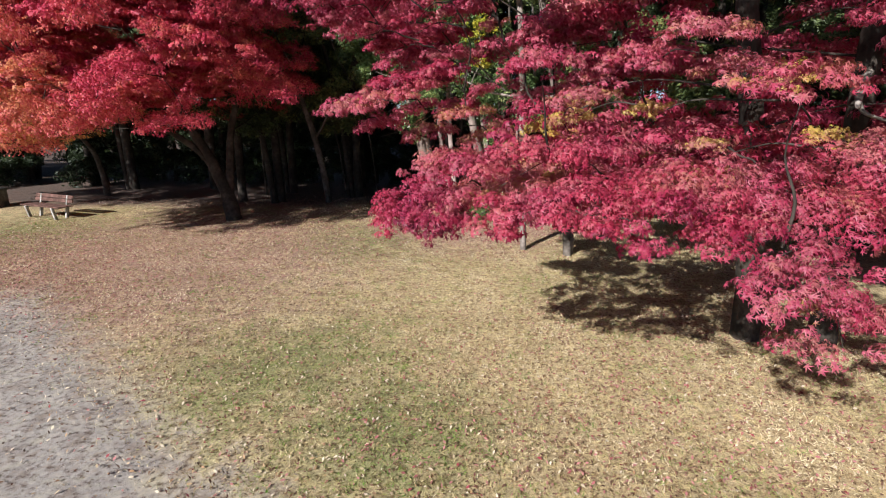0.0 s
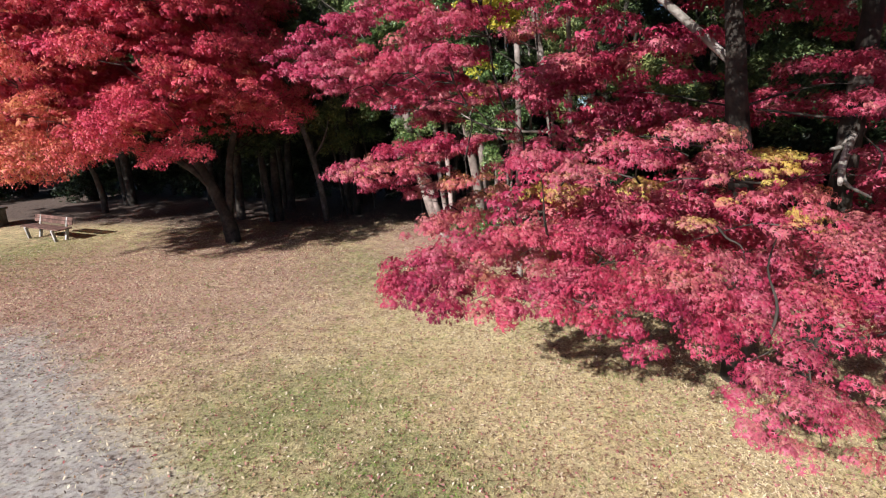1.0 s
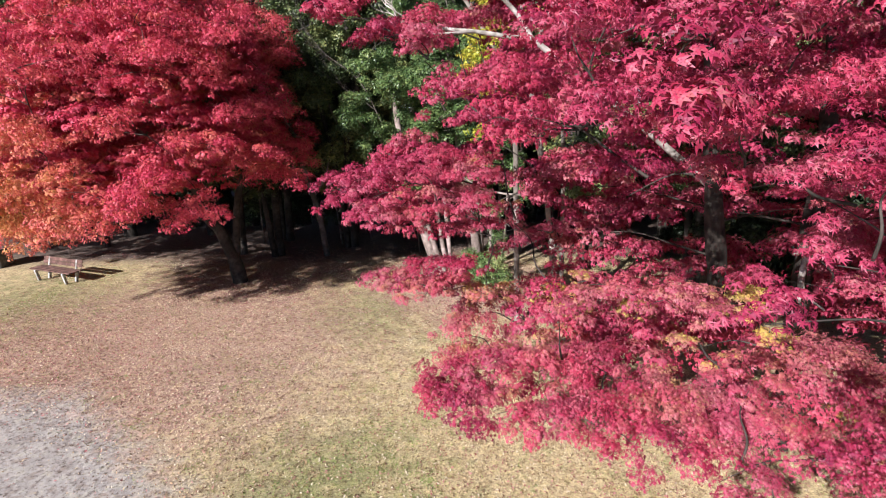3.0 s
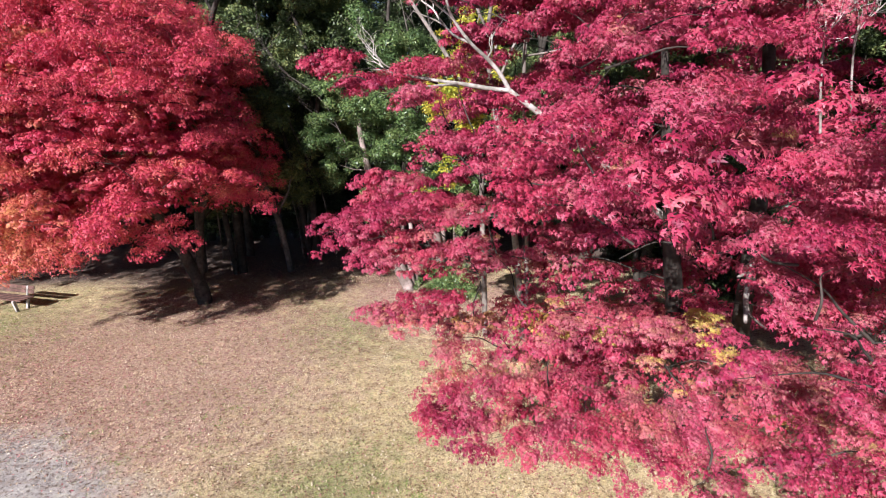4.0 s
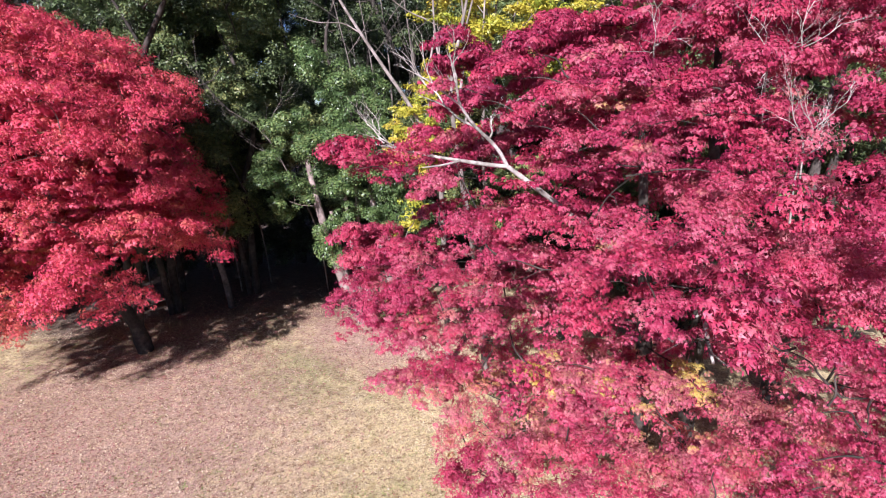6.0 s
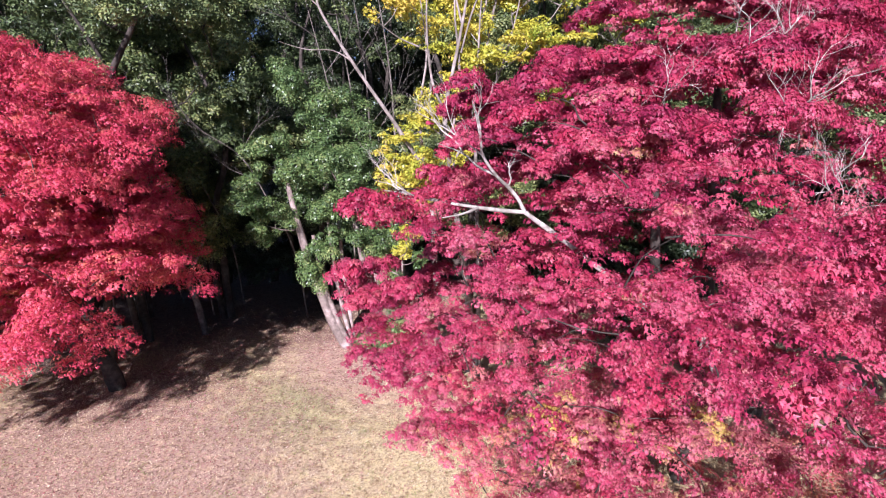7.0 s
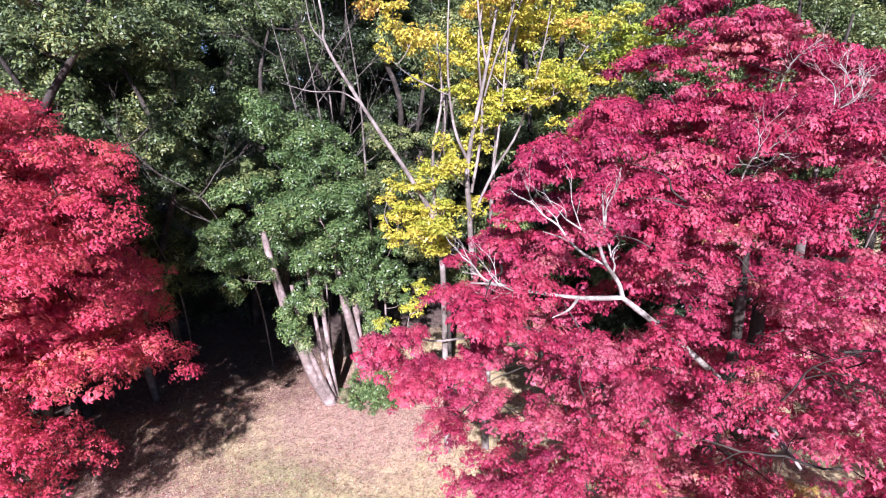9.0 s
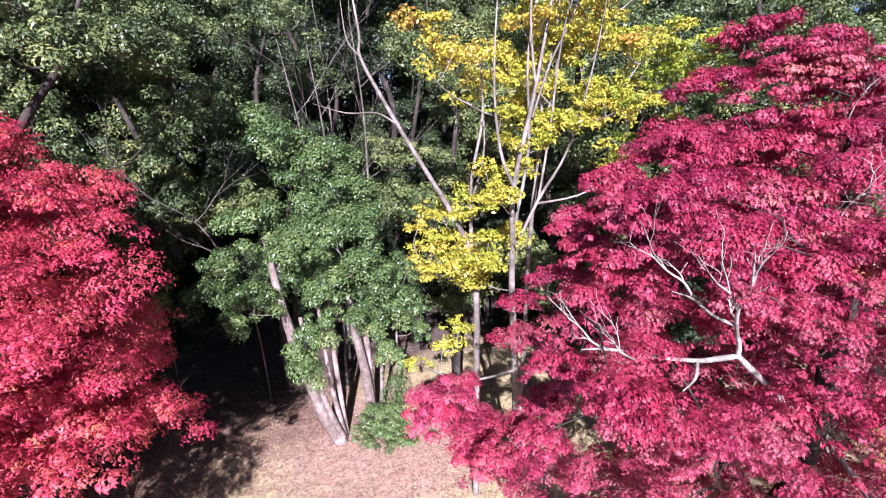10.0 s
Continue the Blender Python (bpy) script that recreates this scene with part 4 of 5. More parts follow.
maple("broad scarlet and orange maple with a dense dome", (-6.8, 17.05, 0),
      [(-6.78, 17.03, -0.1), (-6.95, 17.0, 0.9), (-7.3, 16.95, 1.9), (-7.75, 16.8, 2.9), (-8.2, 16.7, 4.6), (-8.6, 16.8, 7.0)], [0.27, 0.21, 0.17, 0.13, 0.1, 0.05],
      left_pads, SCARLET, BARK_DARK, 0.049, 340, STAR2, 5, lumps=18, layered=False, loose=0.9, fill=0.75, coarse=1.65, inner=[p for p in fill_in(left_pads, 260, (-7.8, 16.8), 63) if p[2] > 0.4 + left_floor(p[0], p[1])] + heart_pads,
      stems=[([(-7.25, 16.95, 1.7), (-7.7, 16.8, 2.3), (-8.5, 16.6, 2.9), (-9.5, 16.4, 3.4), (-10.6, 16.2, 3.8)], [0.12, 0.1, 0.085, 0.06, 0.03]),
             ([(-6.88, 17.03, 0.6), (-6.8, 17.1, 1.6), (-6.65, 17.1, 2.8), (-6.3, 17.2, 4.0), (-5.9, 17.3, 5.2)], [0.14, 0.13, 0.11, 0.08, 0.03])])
orange_pads = dome_pads((-16.6, 17.9, 5.0), (4.0, 3.3, 3.2), 2.2, 70, 1.1, 17, lambda x, y: 2.9, lambda p: 0.6)
maple("orange maple with a slender trunk at the lawn's end", (-14.0, 22.1, 0),
      [(-14.0, 22.1, -0.1), (-14.05, 22.05, 1.0), (-14.2, 21.6, 2.2), (-15.0, 20.4, 3.6), (-15.8, 19.2, 5.4)], [0.14, 0.11, 0.1, 0.08, 0.04],
      orange_pads, SCARLET, BARK_DARK, 0.1, 80, STAR3, 8, lumps=18, layered=False, loose=0.9, inner=fill_in(orange_pads, 80, (-16.4, 17.6), 64))


# ---- evergreens and the wood ----
def evergreen(label, base, stems, balls, size, density, seed, leaf=GREEN, bark=BARK_PALE, group="", name="evergreen_tree", category="tree", lumps=14):
    rnd = np.random.default_rng(seed)
    tree = thing(name, label, category, base, group)
    for path, radii in stems:
        limb("trunk", path, radii, bark, tree, 9, rough=0.1)
    ends = [Vector(p).lerp(Vector(q), u) for path, _ in stems for p, q in zip(path[1:], path[2:]) for u in (0.0, 0.25, 0.5, 0.75)] or [Vector(stems[0][0][-1])]
    for b in sorted(balls, key=lambda b: b[2]):
        c = Vector(b[:3])
        a = min(ends, key=lambda e: (e - c).length + 1.5 * max(0, e.z - c.z + 0.3))
        span = (c - a).length
        mid = a.lerp(c, 0.5) + Vector((rnd.normal(0, 0.06), rnd.normal(0, 0.06), -0.08)) * span
        r = 0.008 + 0.011 * span
        limb("limb", [a, mid, c], [r, r * 0.7, 0.005], bark, tree, 5)
        ends += [mid, mid.lerp(c, 0.5)]
    cloud = [ball_points(b, density, rnd, lumps) for b in balls]
    pos, nrm, tint = (np.concatenate([c[i] for c in cloud]) for i in range(3))
    leaves("crown", pos, nrm, size * rnd.uniform(0.7, 1.25, len(pos)), tint, OVAL, leaf, tree)
    return tree


holly_stems = [([(0.3, 16.5, -0.1), (-0.27, 16.6, 1.15), (-0.8, 16.7, 2.9), (-1.15, 16.85, 4.4), (-1.5, 16.9, 6.5)], [0.21, 0.17, 0.14, 0.12, 0.05]),
               ([(0.15, 16.5, 0.4), (-0.15, 16.55, 1.3), (-0.5, 16.65, 2.5), (-0.75, 16.8, 4.2)], [0.13, 0.1, 0.085, 0.05]),
               ([(0.35, 16.6, 0.1), (0.08, 16.7, 1.6), (-0.12, 16.75, 3.0), (-0.3, 16.9, 5.6)], [0.09, 0.07, 0.06, 0.03]),
               ([(0.45, 16.75, 0.1), (0.3, 16.85, 1.8), (0.18, 16.9, 3.3), (0.1, 17.0, 6.0)], [0.09, 0.075, 0.065, 0.03]),
               ([(1.4, 16.9, -0.1), (1.22, 16.85, 1.6), (0.78, 16.8, 3.7), (0.5, 16.65, 5.5)], [0.19, 0.15, 0.12, 0.05]),
               ([(1.5, 17.0, -0.1), (1.36, 17.0, 2.0), (1.22, 17.0, 3.6), (1.05, 16.9, 5.5)], [0.15, 0.12, 0.1, 0.05]),
               ([(1.75, 17.0, -0.1), (1.8, 17.0, 1.8), (1.75, 17.05, 3.4), (1.6, 17.0, 5.0)], [0.08, 0.06, 0.05, 0.02]),
               ([(2.15, 16.9, -0.1), (2.25, 16.9, 1.6), (2.3, 16.95, 3.2), (2.1, 16.9, 4.4)], [0.05, 0.04, 0.03, 0.012])]
holly_balls = [(-1.05, 16.8, 6.0, 1.0, 0.8, 0.55), (0.35, 16.4, 6.9, 1.1, 0.9, 0.5), (-0.55, 17.1, 8.2, 1.0, 0.9, 0.55), (-0.45, 16.1, 6.6, 1.0, 0.8, 0.55), (0.35, 16.9, 8.0, 1.0, 0.8, 0.5),
               (-1.2, 17.3, 8.8, 0.9, 0.7, 0.55)]
holly_balls += [(0.4, 16.9, 5.8, 0.8, 0.6, 0.5), (0.75, 16.3, 5.4, 1.0, 0.8, 0.5), (-0.35, 16.3, 5.2, 0.9, 0.6, 0.55), (-1.8, 17.0, 5.0, 0.8, 0.6, 0.6), (-0.8, 16.5, 3.7, 0.7, 0.6, 0.55), (1.35, 16.7, 3.4, 0.6, 0.9, 0.5),
               (-1.0, 16.2, 3.1, 0.6, 0.55, 0.6), (-2.1, 16.9, 4.6, 0.9, 0.7, 0.55),
               (-2.6, 16.6, 5.6, 0.9, 0.6, 0.55), (-1.9, 16.4, 6.9, 0.8, 0.6, 0.6), (0.2, 16.2, 4.2, 0.7, 0.6, 0.5), (0.9, 16.6, 4.4, 0.7, 0.7, 0.5)]
holly_balls += [(-0.35, 15.3, 6.4, 0.85, 0.7, 0.5), (-1.4, 15.75, 6.4, 0.85, 0.65, 0.55), (1.05, 15.4, 5.2, 0.75, 0.6, 0.5), (0.4, 15.3, 5.8, 0.8, 0.65, 0.5), (-0.4, 15.7, 5.3, 0.7, 0.55, 0.55), (-0.3, 16.3, 7.7, 0.8, 0.65, 0.5), (-2.5, 17.4, 5.2, 0.7, 0.55, 0.55),
                (1.6, 15.9, 4.7, 0.65, 0.55, 0.5), (2.1, 16.0, 5.2, 0.6, 0.55, 0.45), (2.4, 16.0, 4.2, 0.55, 0.5, 0.45), (1.1, 16.1, 3.6, 0.45, 0.45, 0.55), (2.7, 16.3, 3.2, 0.45, 0.45, 0.45), (1.9, 16.2, 2.5, 0.35, 0.5, 0.6), (1.6, 16.3, 4.2, 0.55, 0.6, 0.5), (1.5, 16.4, 2.9, 0.4, 0.55, 0.6), (2.2, 16.5, 3.6, 0.5, 0.5, 0.55)]
evergreen("multi-stemmed evergreen with pale trunks and glossy leaves", (0.5, 16.75, 0.1), holly_stems, holly_balls, 0.044, 520, 21, HOLLY, BARK_PINK, lumps=12)


evergreen("tall evergreen leaning out over the scarlet maple", (-7.8, 20.6, 0), [([(-7.8, 20.6, -0.1), (-7.6, 20.2, 3.0), (-7.0, 19.2, 6.0), (-5.9, 17.8, 8.8), (-4.9, 16.6, 10.4), (-4.4, 16.2, 12.0)], [0.17, 0.15, 0.13, 0.1, 0.06, 0.02])],
          [(-5.0, 14.9, 10.5, 0.75, 0.5, 0.5), (-4.2, 15.5, 10.7, 0.8, 0.55, 0.45), (-3.5, 15.9, 10.5, 0.75, 0.5, 0.45), (-2.8, 16.9, 9.7, 0.7, 0.5, 0.4), (-5.6, 15.6, 11.2, 0.8, 0.55, 0.5), (-4.3, 16.3, 11.5, 0.8, 0.6, 0.45), (-3.1, 16.8, 11.1, 0.75, 0.55, 0.4),
           (-5.8, 16.6, 10.4, 0.7, 0.5, 0.45), (-3.4, 17.4, 8.6, 0.65, 0.5, 0.35), (-5.2, 16.2, 12.2, 0.75, 0.55, 0.5), (-6.4, 16.0, 11.9, 0.7, 0.5, 0.5)], 0.046, 330, 24, GREEN, BARK_DARK, "wood behind the lawn")


def woodland(name, label, height_m, spread, clumps, seed, leaf, bark, density, size, low=0.35, tone=0.45, lean=0.8):
    rnd = np.random.default_rng(seed)
    pts = [(0, 0, -0.2)]
    for k in range(1, 6):
        pts.append((rnd.normal(0, 0.12 * k * lean), rnd.normal(0, 0.12 * k * lean), height_m * k / 5.5))
    stems = [(pts, [0.17, 0.14, 0.12, 0.1, 0.07, 0.03])]
    if rnd.random() < 0.6:
        stems.append(([(0.2, 0.1, -0.2), (0.6, 0.2, height_m * 0.3), (1.2, 0.3, height_m * 0.55), (1.5, 0.5, height_m * 0.8)], [0.11, 0.09, 0.07, 0.03]))
    balls = []
    for i in range(clumps):
        z = height_m * (low + (1 - low) * (i + 0.5) / clumps)
        s = spread * (0.55 + 0.45 * math.sin(math.pi * min(1, (z / height_m - low) / (1 - low) * 0.85 + 0.1)))
        a, d = rnd.random() * 6.28, math.sqrt(rnd.random())
        balls.append((s * d * math.cos(a), s * d * math.sin(a), z, rnd.uniform(0.8, 1.35), rnd.uniform(0.6, 0.95), tone + rnd.normal(0, 0.1)))
    return evergreen(label, (0, 0, 0), stems, balls, size, density, seed, leaf, bark, "wood behind the lawn", name, "tree", 15)


kinds = [woodland("evergreen_tree", "tall dark evergreen tree at the wood's edge", 13.5, 2.4, 22, 31, GREEN, BARK_DARK, 210, 0.056, 0.2, 0.48),
         woodland("evergreen_tree", "slender evergreen tree with leaves high up", 15.0, 2.0, 16, 32, GREEN, BARK_DARK, 210, 0.056, 0.3, 0.48),
         woodland("evergreen_tree", "broad evergreen tree with hanging low branches", 11.5, 2.8, 25, 33, GREEN, BARK_DARK, 210, 0.056, 0.22, 0.48),
         woodland("shrub", "dark evergreen shrub under the trees", 4.2, 1.9, 14, 34, GREEN, BARK_DARK, 110, 0.08, 0.12, -0.1)]
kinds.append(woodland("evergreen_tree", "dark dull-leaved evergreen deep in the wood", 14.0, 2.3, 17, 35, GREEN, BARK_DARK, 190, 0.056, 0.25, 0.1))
spots = []
wood = np.random.default_rng(40)
for k, x, y in ((2, -6.2, 20.2), (2, -3.4, 21.4), (0, -4.2, 24.0), (0, -6.4, 22.8), (2, 0.3, 20.6), (2, 5.2, 17.5), (0, 8.0, 15.0)):
    spots.append((k, x, y))
for i in range(30):
    spots.append((3, -30 + 1.5 * i + wood.uniform(-0.6, 0.6), 26.0 + wood.uniform(-1.0, 2.5)))
for i in range(22):
    spots.append((3, 9.0 + wood.uniform(0, 18), 12.0 + wood.uniform(0, 8)))
for row, y0 in enumerate((24.5, 28.0, 32.0, 37.0)):
    for i in range(15):
        spots.append((int(wood.integers(0, 3)), -30 + 4.2 * i + wood.uniform(-1.4, 1.4) + 1.5 * (row % 2), y0 + wood.uniform(-1.3, 1.3)))
for i in range(14):
    spots.append((int(wood.integers(0, 3)), 10 + wood.uniform(0, 22), 10 + wood.uniform(0, 14)))
for i in range(22):
    spots.append((int(wood.integers(0, 3)), 20 + 2.2 * i + wood.uniform(-1, 1), 24 + wood.uniform(-6, 18)))
for i in range(12):
    spots.append((4 if i % 3 else 3, 7.5 + 1.5 * i + wood.uniform(-0.5, 0.5), 25.0 + wood.uniform(-2.5, 2.5) + 4 * (i % 2)))
spots += [(4, 9.4, 20.2), (4, 12.4, 25.8), (4, 15.5, 30.0), (4, 10.8, 22.8), (4, 3.4, 28.4), (4, 6.2, 30.0), (4, 5.2, 26.2), (4, 8.6, 35.5)]
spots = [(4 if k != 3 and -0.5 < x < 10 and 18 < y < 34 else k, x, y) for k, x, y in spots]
first = set()
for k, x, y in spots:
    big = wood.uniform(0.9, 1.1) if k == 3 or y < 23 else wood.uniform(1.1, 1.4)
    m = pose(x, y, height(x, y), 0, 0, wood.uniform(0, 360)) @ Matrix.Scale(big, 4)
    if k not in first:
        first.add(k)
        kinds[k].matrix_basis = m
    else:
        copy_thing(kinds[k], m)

yellow_stems = [([(3.0, 12.4, 0), (2.6, 12.2, 3.0), (2.0, 11.9, 5.8), (1.75, 11.7, 6.9), (1.6, 11.6, 8.1), (1.95, 11.5, 10.0), (2.5, 11.5, 13.0)], [0.1, 0.085, 0.07, 0.062, 0.05, 0.034, 0.014]),
                ([(1.6, 11.6, 8.1), (1.3, 11.7, 8.8), (1.25, 11.9, 10.2), (1.4, 12.0, 12.6)], [0.035, 0.03, 0.02, 0.008]),
                ([(1.75, 11.65, 7.4), (1.95, 11.6, 8.9), (1.8, 11.6, 10.6), (2.1, 11.5, 12.6)], [0.035, 0.03, 0.02, 0.008]),
                ([(3.1, 12.5, 0), (2.9, 12.3, 4.0), (2.6, 12.0, 7.6), (2.9, 11.9, 10.2), (3.7, 12.0, 12.8)], [0.07, 0.055, 0.045, 0.032, 0.01]),
                ([(2.65, 12.0, 8.0), (2.6, 11.9, 9.8), (2.9, 11.9, 11.4), (2.8, 11.9, 13.0)], [0.034, 0.028, 0.02, 0.008]),
                ([(1.95, 11.52, 10.0), (1.6, 11.4, 11.2), (1.6, 11.3, 12.6)], [0.025, 0.018, 0.007]),
                ([(1.8, 11.75, 6.7), (2.2, 11.5, 7.8), (2.75, 11.3, 8.8), (3.2, 11.2, 10.4), (3.4, 11.1, 12.2)], [0.035, 0.03, 0.024, 0.016, 0.006]),
                ([(2.2, 11.5, 7.8), (2.3, 11.4, 9.2), (2.35, 11.3, 10.8), (2.7, 11.2, 12.4)], [0.026, 0.022, 0.015, 0.006]),
                ([(1.95, 11.55, 9.4), (2.2, 11.4, 10.4), (2.7, 11.3, 11.4), (3.0, 11.3, 12.6)], [0.024, 0.018, 0.013, 0.005])]
yellow_rnd = np.random.default_rng(91)
yellow_balls = []
for x, y, z, n, tone in ((1.2, 12.6, 10.4, 4, 0.5), (1.4, 12.0, 9.7, 4, 0.5), (2.2, 12.4, 10.9, 4, 0.6), (2.9, 11.3, 9.7, 4, 0.45), (3.2, 11.6, 11.1, 5, 0.7), (2.1, 11.4, 11.2, 4, 0.55), (1.5, 11.9, 8.1, 4, 0.42), (1.9, 11.6, 8.9, 3, 0.45),
                         (1.3, 12.0, 6.9, 3, 0.45), (0.7, 13.0, 6.6, 4, 0.5), (1.1, 12.4, 6.3, 3, 0.5), (0.1, 12.8, 10.5, 3, 0.8), (4.6, 10.6, 10.5, 4, 0.12), (5.1, 10.9, 10.3, 3, 0.1), (4.0, 11.0, 10.9, 3, 0.25), (3.4, 11.0, 10.0, 3, 0.35), (1.0, 12.6, 4.35, 1, 0.3), (3.6, 11.2, 8.7, 2, 0.2)):
    for _ in range(3 * n):
        yellow_balls.append((x + (0.55 if z > 8.5 else 0.15) + yellow_rnd.normal(0, 0.42), y + yellow_rnd.normal(0, 0.42), z + yellow_rnd.normal(0, 0.36), yellow_rnd.uniform(0.25, 0.5), yellow_rnd.uniform(0.14, 0.3), tone - 0.06 + yellow_rnd.normal(0, 0.13)))
evergreen("slender yellow-leaved tree with pale bare stems", (2.3, 12.3, 0), yellow_stems, yellow_balls, 0.045, 190, 22, YELLOW, BARK_GREY, "", "yellow_tree")

leaner = thing("leaning_tree", "slim grey tree leaning over the shaded wood floor", "tree", (-4.3, 20.0, 0))
limb("trunk", [(-4.3, 20.0, -0.1), (-4.5, 20.0, 1.4), (-4.9, 19.9, 3.2), (-5.5, 19.8, 5.2), (-5.9, 19.8, 7.5)], [0.13, 0.11, 0.1, 0.08, 0.03], BARK_MAPLE, leaner, 8)
limb("limb", [(-4.7, 19.95, 2.4), (-4.2, 19.8, 3.2), (-3.9, 19.7, 4.3)], [0.05, 0.04, 0.012], BARK_MAPLE, leaner, 6)

pole = thing("leaning_tree", "bare pale tree stem leaning out of the wood", "tree", (2.0, 12.8, 0))
limb("trunk", [(2.0, 12.8, -0.1), (1.85, 12.75, 3.0), (1.63, 12.7, 6.1), (0.97, 12.7, 7.44), (0.15, 12.75, 8.62), (-0.55, 12.8, 9.65), (-0.95, 12.9, 10.38), (-0.94, 12.95, 10.8), (-1.2, 13.0, 12.2)], [0.08, 0.075, 0.065, 0.052, 0.042, 0.034, 0.028, 0.022, 0.01], BARK_PALE, pole, 8)
limb("limb", [(-0.3, 12.78, 9.25), (-0.7, 12.8, 9.45), (-1.3, 12.8, 9.45), (-1.9, 12.8, 9.6)], [0.02, 0.016, 0.011, 0.004], BARK_PALE, pole, 5)
limb("limb", [(1.55, 12.7, 6.25), (1.4, 12.6, 7.2), (1.3, 12.5, 8.2), (1.45, 12.4, 9.4), (1.3, 12.4, 10.6)], [0.05, 0.045, 0.035, 0.025, 0.01], BARK_PALE, pole, 6)
limb("limb", [(1.35, 12.55, 7.7), (1.6, 12.5, 8.6), (1.55, 12.5, 9.6)], [0.026, 0.02, 0.008], BARK_PALE, pole, 5)
limb("limb", [(-0.95, 12.9, 10.38), (-1.2, 12.9, 10.65), (-1.3, 12.9, 11.3)], [0.02, 0.013, 0.005], BARK_PALE, pole, 5)

evergreen("low green bush at the foot of the pale trunks", (1.35, 16.3, 0.1), [([(1.35, 16.3, 0), (1.35, 16.3, 0.3), (1.35, 16.3, 0.6)], [0.04, 0.03, 0.02])],
          [(1.0, 16.2, 1.0, 0.42, 0.4, 0.6), (1.45, 15.95, 0.95, 0.42, 0.4, 0.65), (0.85, 16.25, 0.5, 0.45, 0.4, 0.6), (1.25, 15.95, 0.5, 0.5, 0.4, 0.65), (1.75, 15.7, 0.5, 0.5, 0.4, 0.7), (1.3, 16.4, 0.65, 0.5, 0.45, 0.55), (2.1, 15.7, 0.5, 0.4, 0.35, 0.8), (1.9, 16.5, 1.3, 0.5, 0.8, 0.5), (0.7, 16.0, 0.35, 0.4, 0.3, 0.55), (1.1, 15.6, 0.35, 0.45, 0.3, 0.55), (1.6, 15.35, 0.35, 0.45, 0.3, 0.6), (2.0, 15.3, 0.4, 0.45, 0.35, 0.7), (1.5, 15.8, 0.85, 0.4, 0.35, 0.6), (1.9, 15.5, 1.0, 0.35, 0.35, 0.95)], 0.034, 420, 23, HOLLY, BARK_DARK, "", "bush", "bush")


def bare_tree(base, path, radii, tips, seed, depth=2):
    """A leafless slim tree whose twigs start along its stem."""
    rnd = random.Random(seed)
    tree = thing("bare_tree", "slim leafless tree leaning among the evergreens", "tree", (*base, 0), "wood behind the lawn")
    limb("trunk", [(*base, -0.1)] + path, radii, BARK_TWIG, tree, 7)
    for u, way, length in tips:
        k = min(int(u * (len(path) - 1)), len(path) - 2)
        p = Vector(path[k]).lerp(Vector(path[k + 1]), u * (len(path) - 1) - k)
        pieces = []
        twigs(p, way, length, 0.015, depth, rnd, pieces, 0.6, 0.2)
        mesh_part("branch", *merge(pieces), BARK_TWIG, tree)


SLIM = [0.032, 0.028, 0.024, 0.02, 0.01]
for k, (x, y, path) in enumerate((
        (-5.2, 24.0, [(-5.5, 23.2, 3.0), (-6.0, 21.3, 6.0), (-6.6, 21.0, 8.0), (-7.9, 20.6, 9.6)]),
        (-2.8, 22.8, [(-3.1, 22.0, 3.0), (-3.9, 20.2, 5.6), (-4.4, 20.1, 7.2), (-5.7, 20.0, 8.5)]),
        (-0.6, 20.0, [(-1.0, 19.6, 3.0), (-1.9, 18.5, 5.2), (-2.6, 18.3, 6.6), (-3.6, 18.0, 7.4)]),
        (-7.4, 22.2, [(-7.5, 22.2, 3.5), (-7.6, 22.0, 7.0), (-8.0, 21.8, 9.0), (-9.2, 21.4, 11.0)]),
        (1.2, 19.0, [(1.1, 19.0, 3.5), (0.9, 19.0, 6.5), (0.4, 18.9, 9.0), (-0.2, 18.8, 11.5)]),
        (-4.0, 22.0, [(-4.3, 21.2, 3.0), (-5.3, 19.1, 5.2), (-6.1, 18.9, 7.2), (-7.2, 18.7, 8.8)]))):
    bare_tree((x, y), path, SLIM, [(0.45, (-0.8, -0.3, 0.6), 1.5), (0.7, (0.5, -0.4, 0.8), 1.3), (0.85, (-0.6, -0.4, 0.3), 1.5), (1.0, (-0.6, -0.1, 0.8), 1.4)], 70 + k)


for k, (x, y, h) in enumerate(((1.8, 19.3, 11.0), (3.4, 19.8, 12.0), (2.7, 20.8, 12.5))):
    bare_tree((x, y), [(x - 0.1, y, h * 0.3), (x - 0.3, y, h * 0.55), (x - 0.5, y - 0.1, h * 0.78), (x - 0.9, y - 0.1, h)], [0.06, 0.05, 0.04, 0.028, 0.012],
              [(0.25, (-0.7, -0.3, 0.8), 2.4), (0.4, (0.8, -0.3, 0.8), 2.4), (0.6, (-0.6, -0.4, 0.9), 2.2), (0.75, (0.7, 0.2, 0.8), 2.0), (1.0, (-0.2, -0.1, 1.0), 1.8)], 80 + k)


# ---- park bench ----
def box(bm, cx, cy, cz, sx, sy, sz, turn=0.0, bevel=0.008):
    m = pose(cx, cy, cz, turn, 0, 0) @ Matrix.Diagonal((sx, sy, sz, 1))
    made = bmesh.ops.create_cube(bm, size=1.0, matrix=m)
    bmesh.ops.bevel(bm, geom=list({e for v in made["verts"] for e in v.link_edges}), offset=bevel, segments=1, affect="EDGES")


def part(name, bm, mat, parent, label=""):
    me = bpy.data.meshes.new(name)
    bm.to_mesh(me)
    bm.free()
    me.materials.append(mat)
    ob = new(name, me)
    ob.parent = parent
    if label:
        ob["label"] = label
    return ob


BENCH_WOOD = bark_material("weathered_bench_wood", (0.11, 0.055, 0.045), (0.24, 0.13, 0.105), 20)
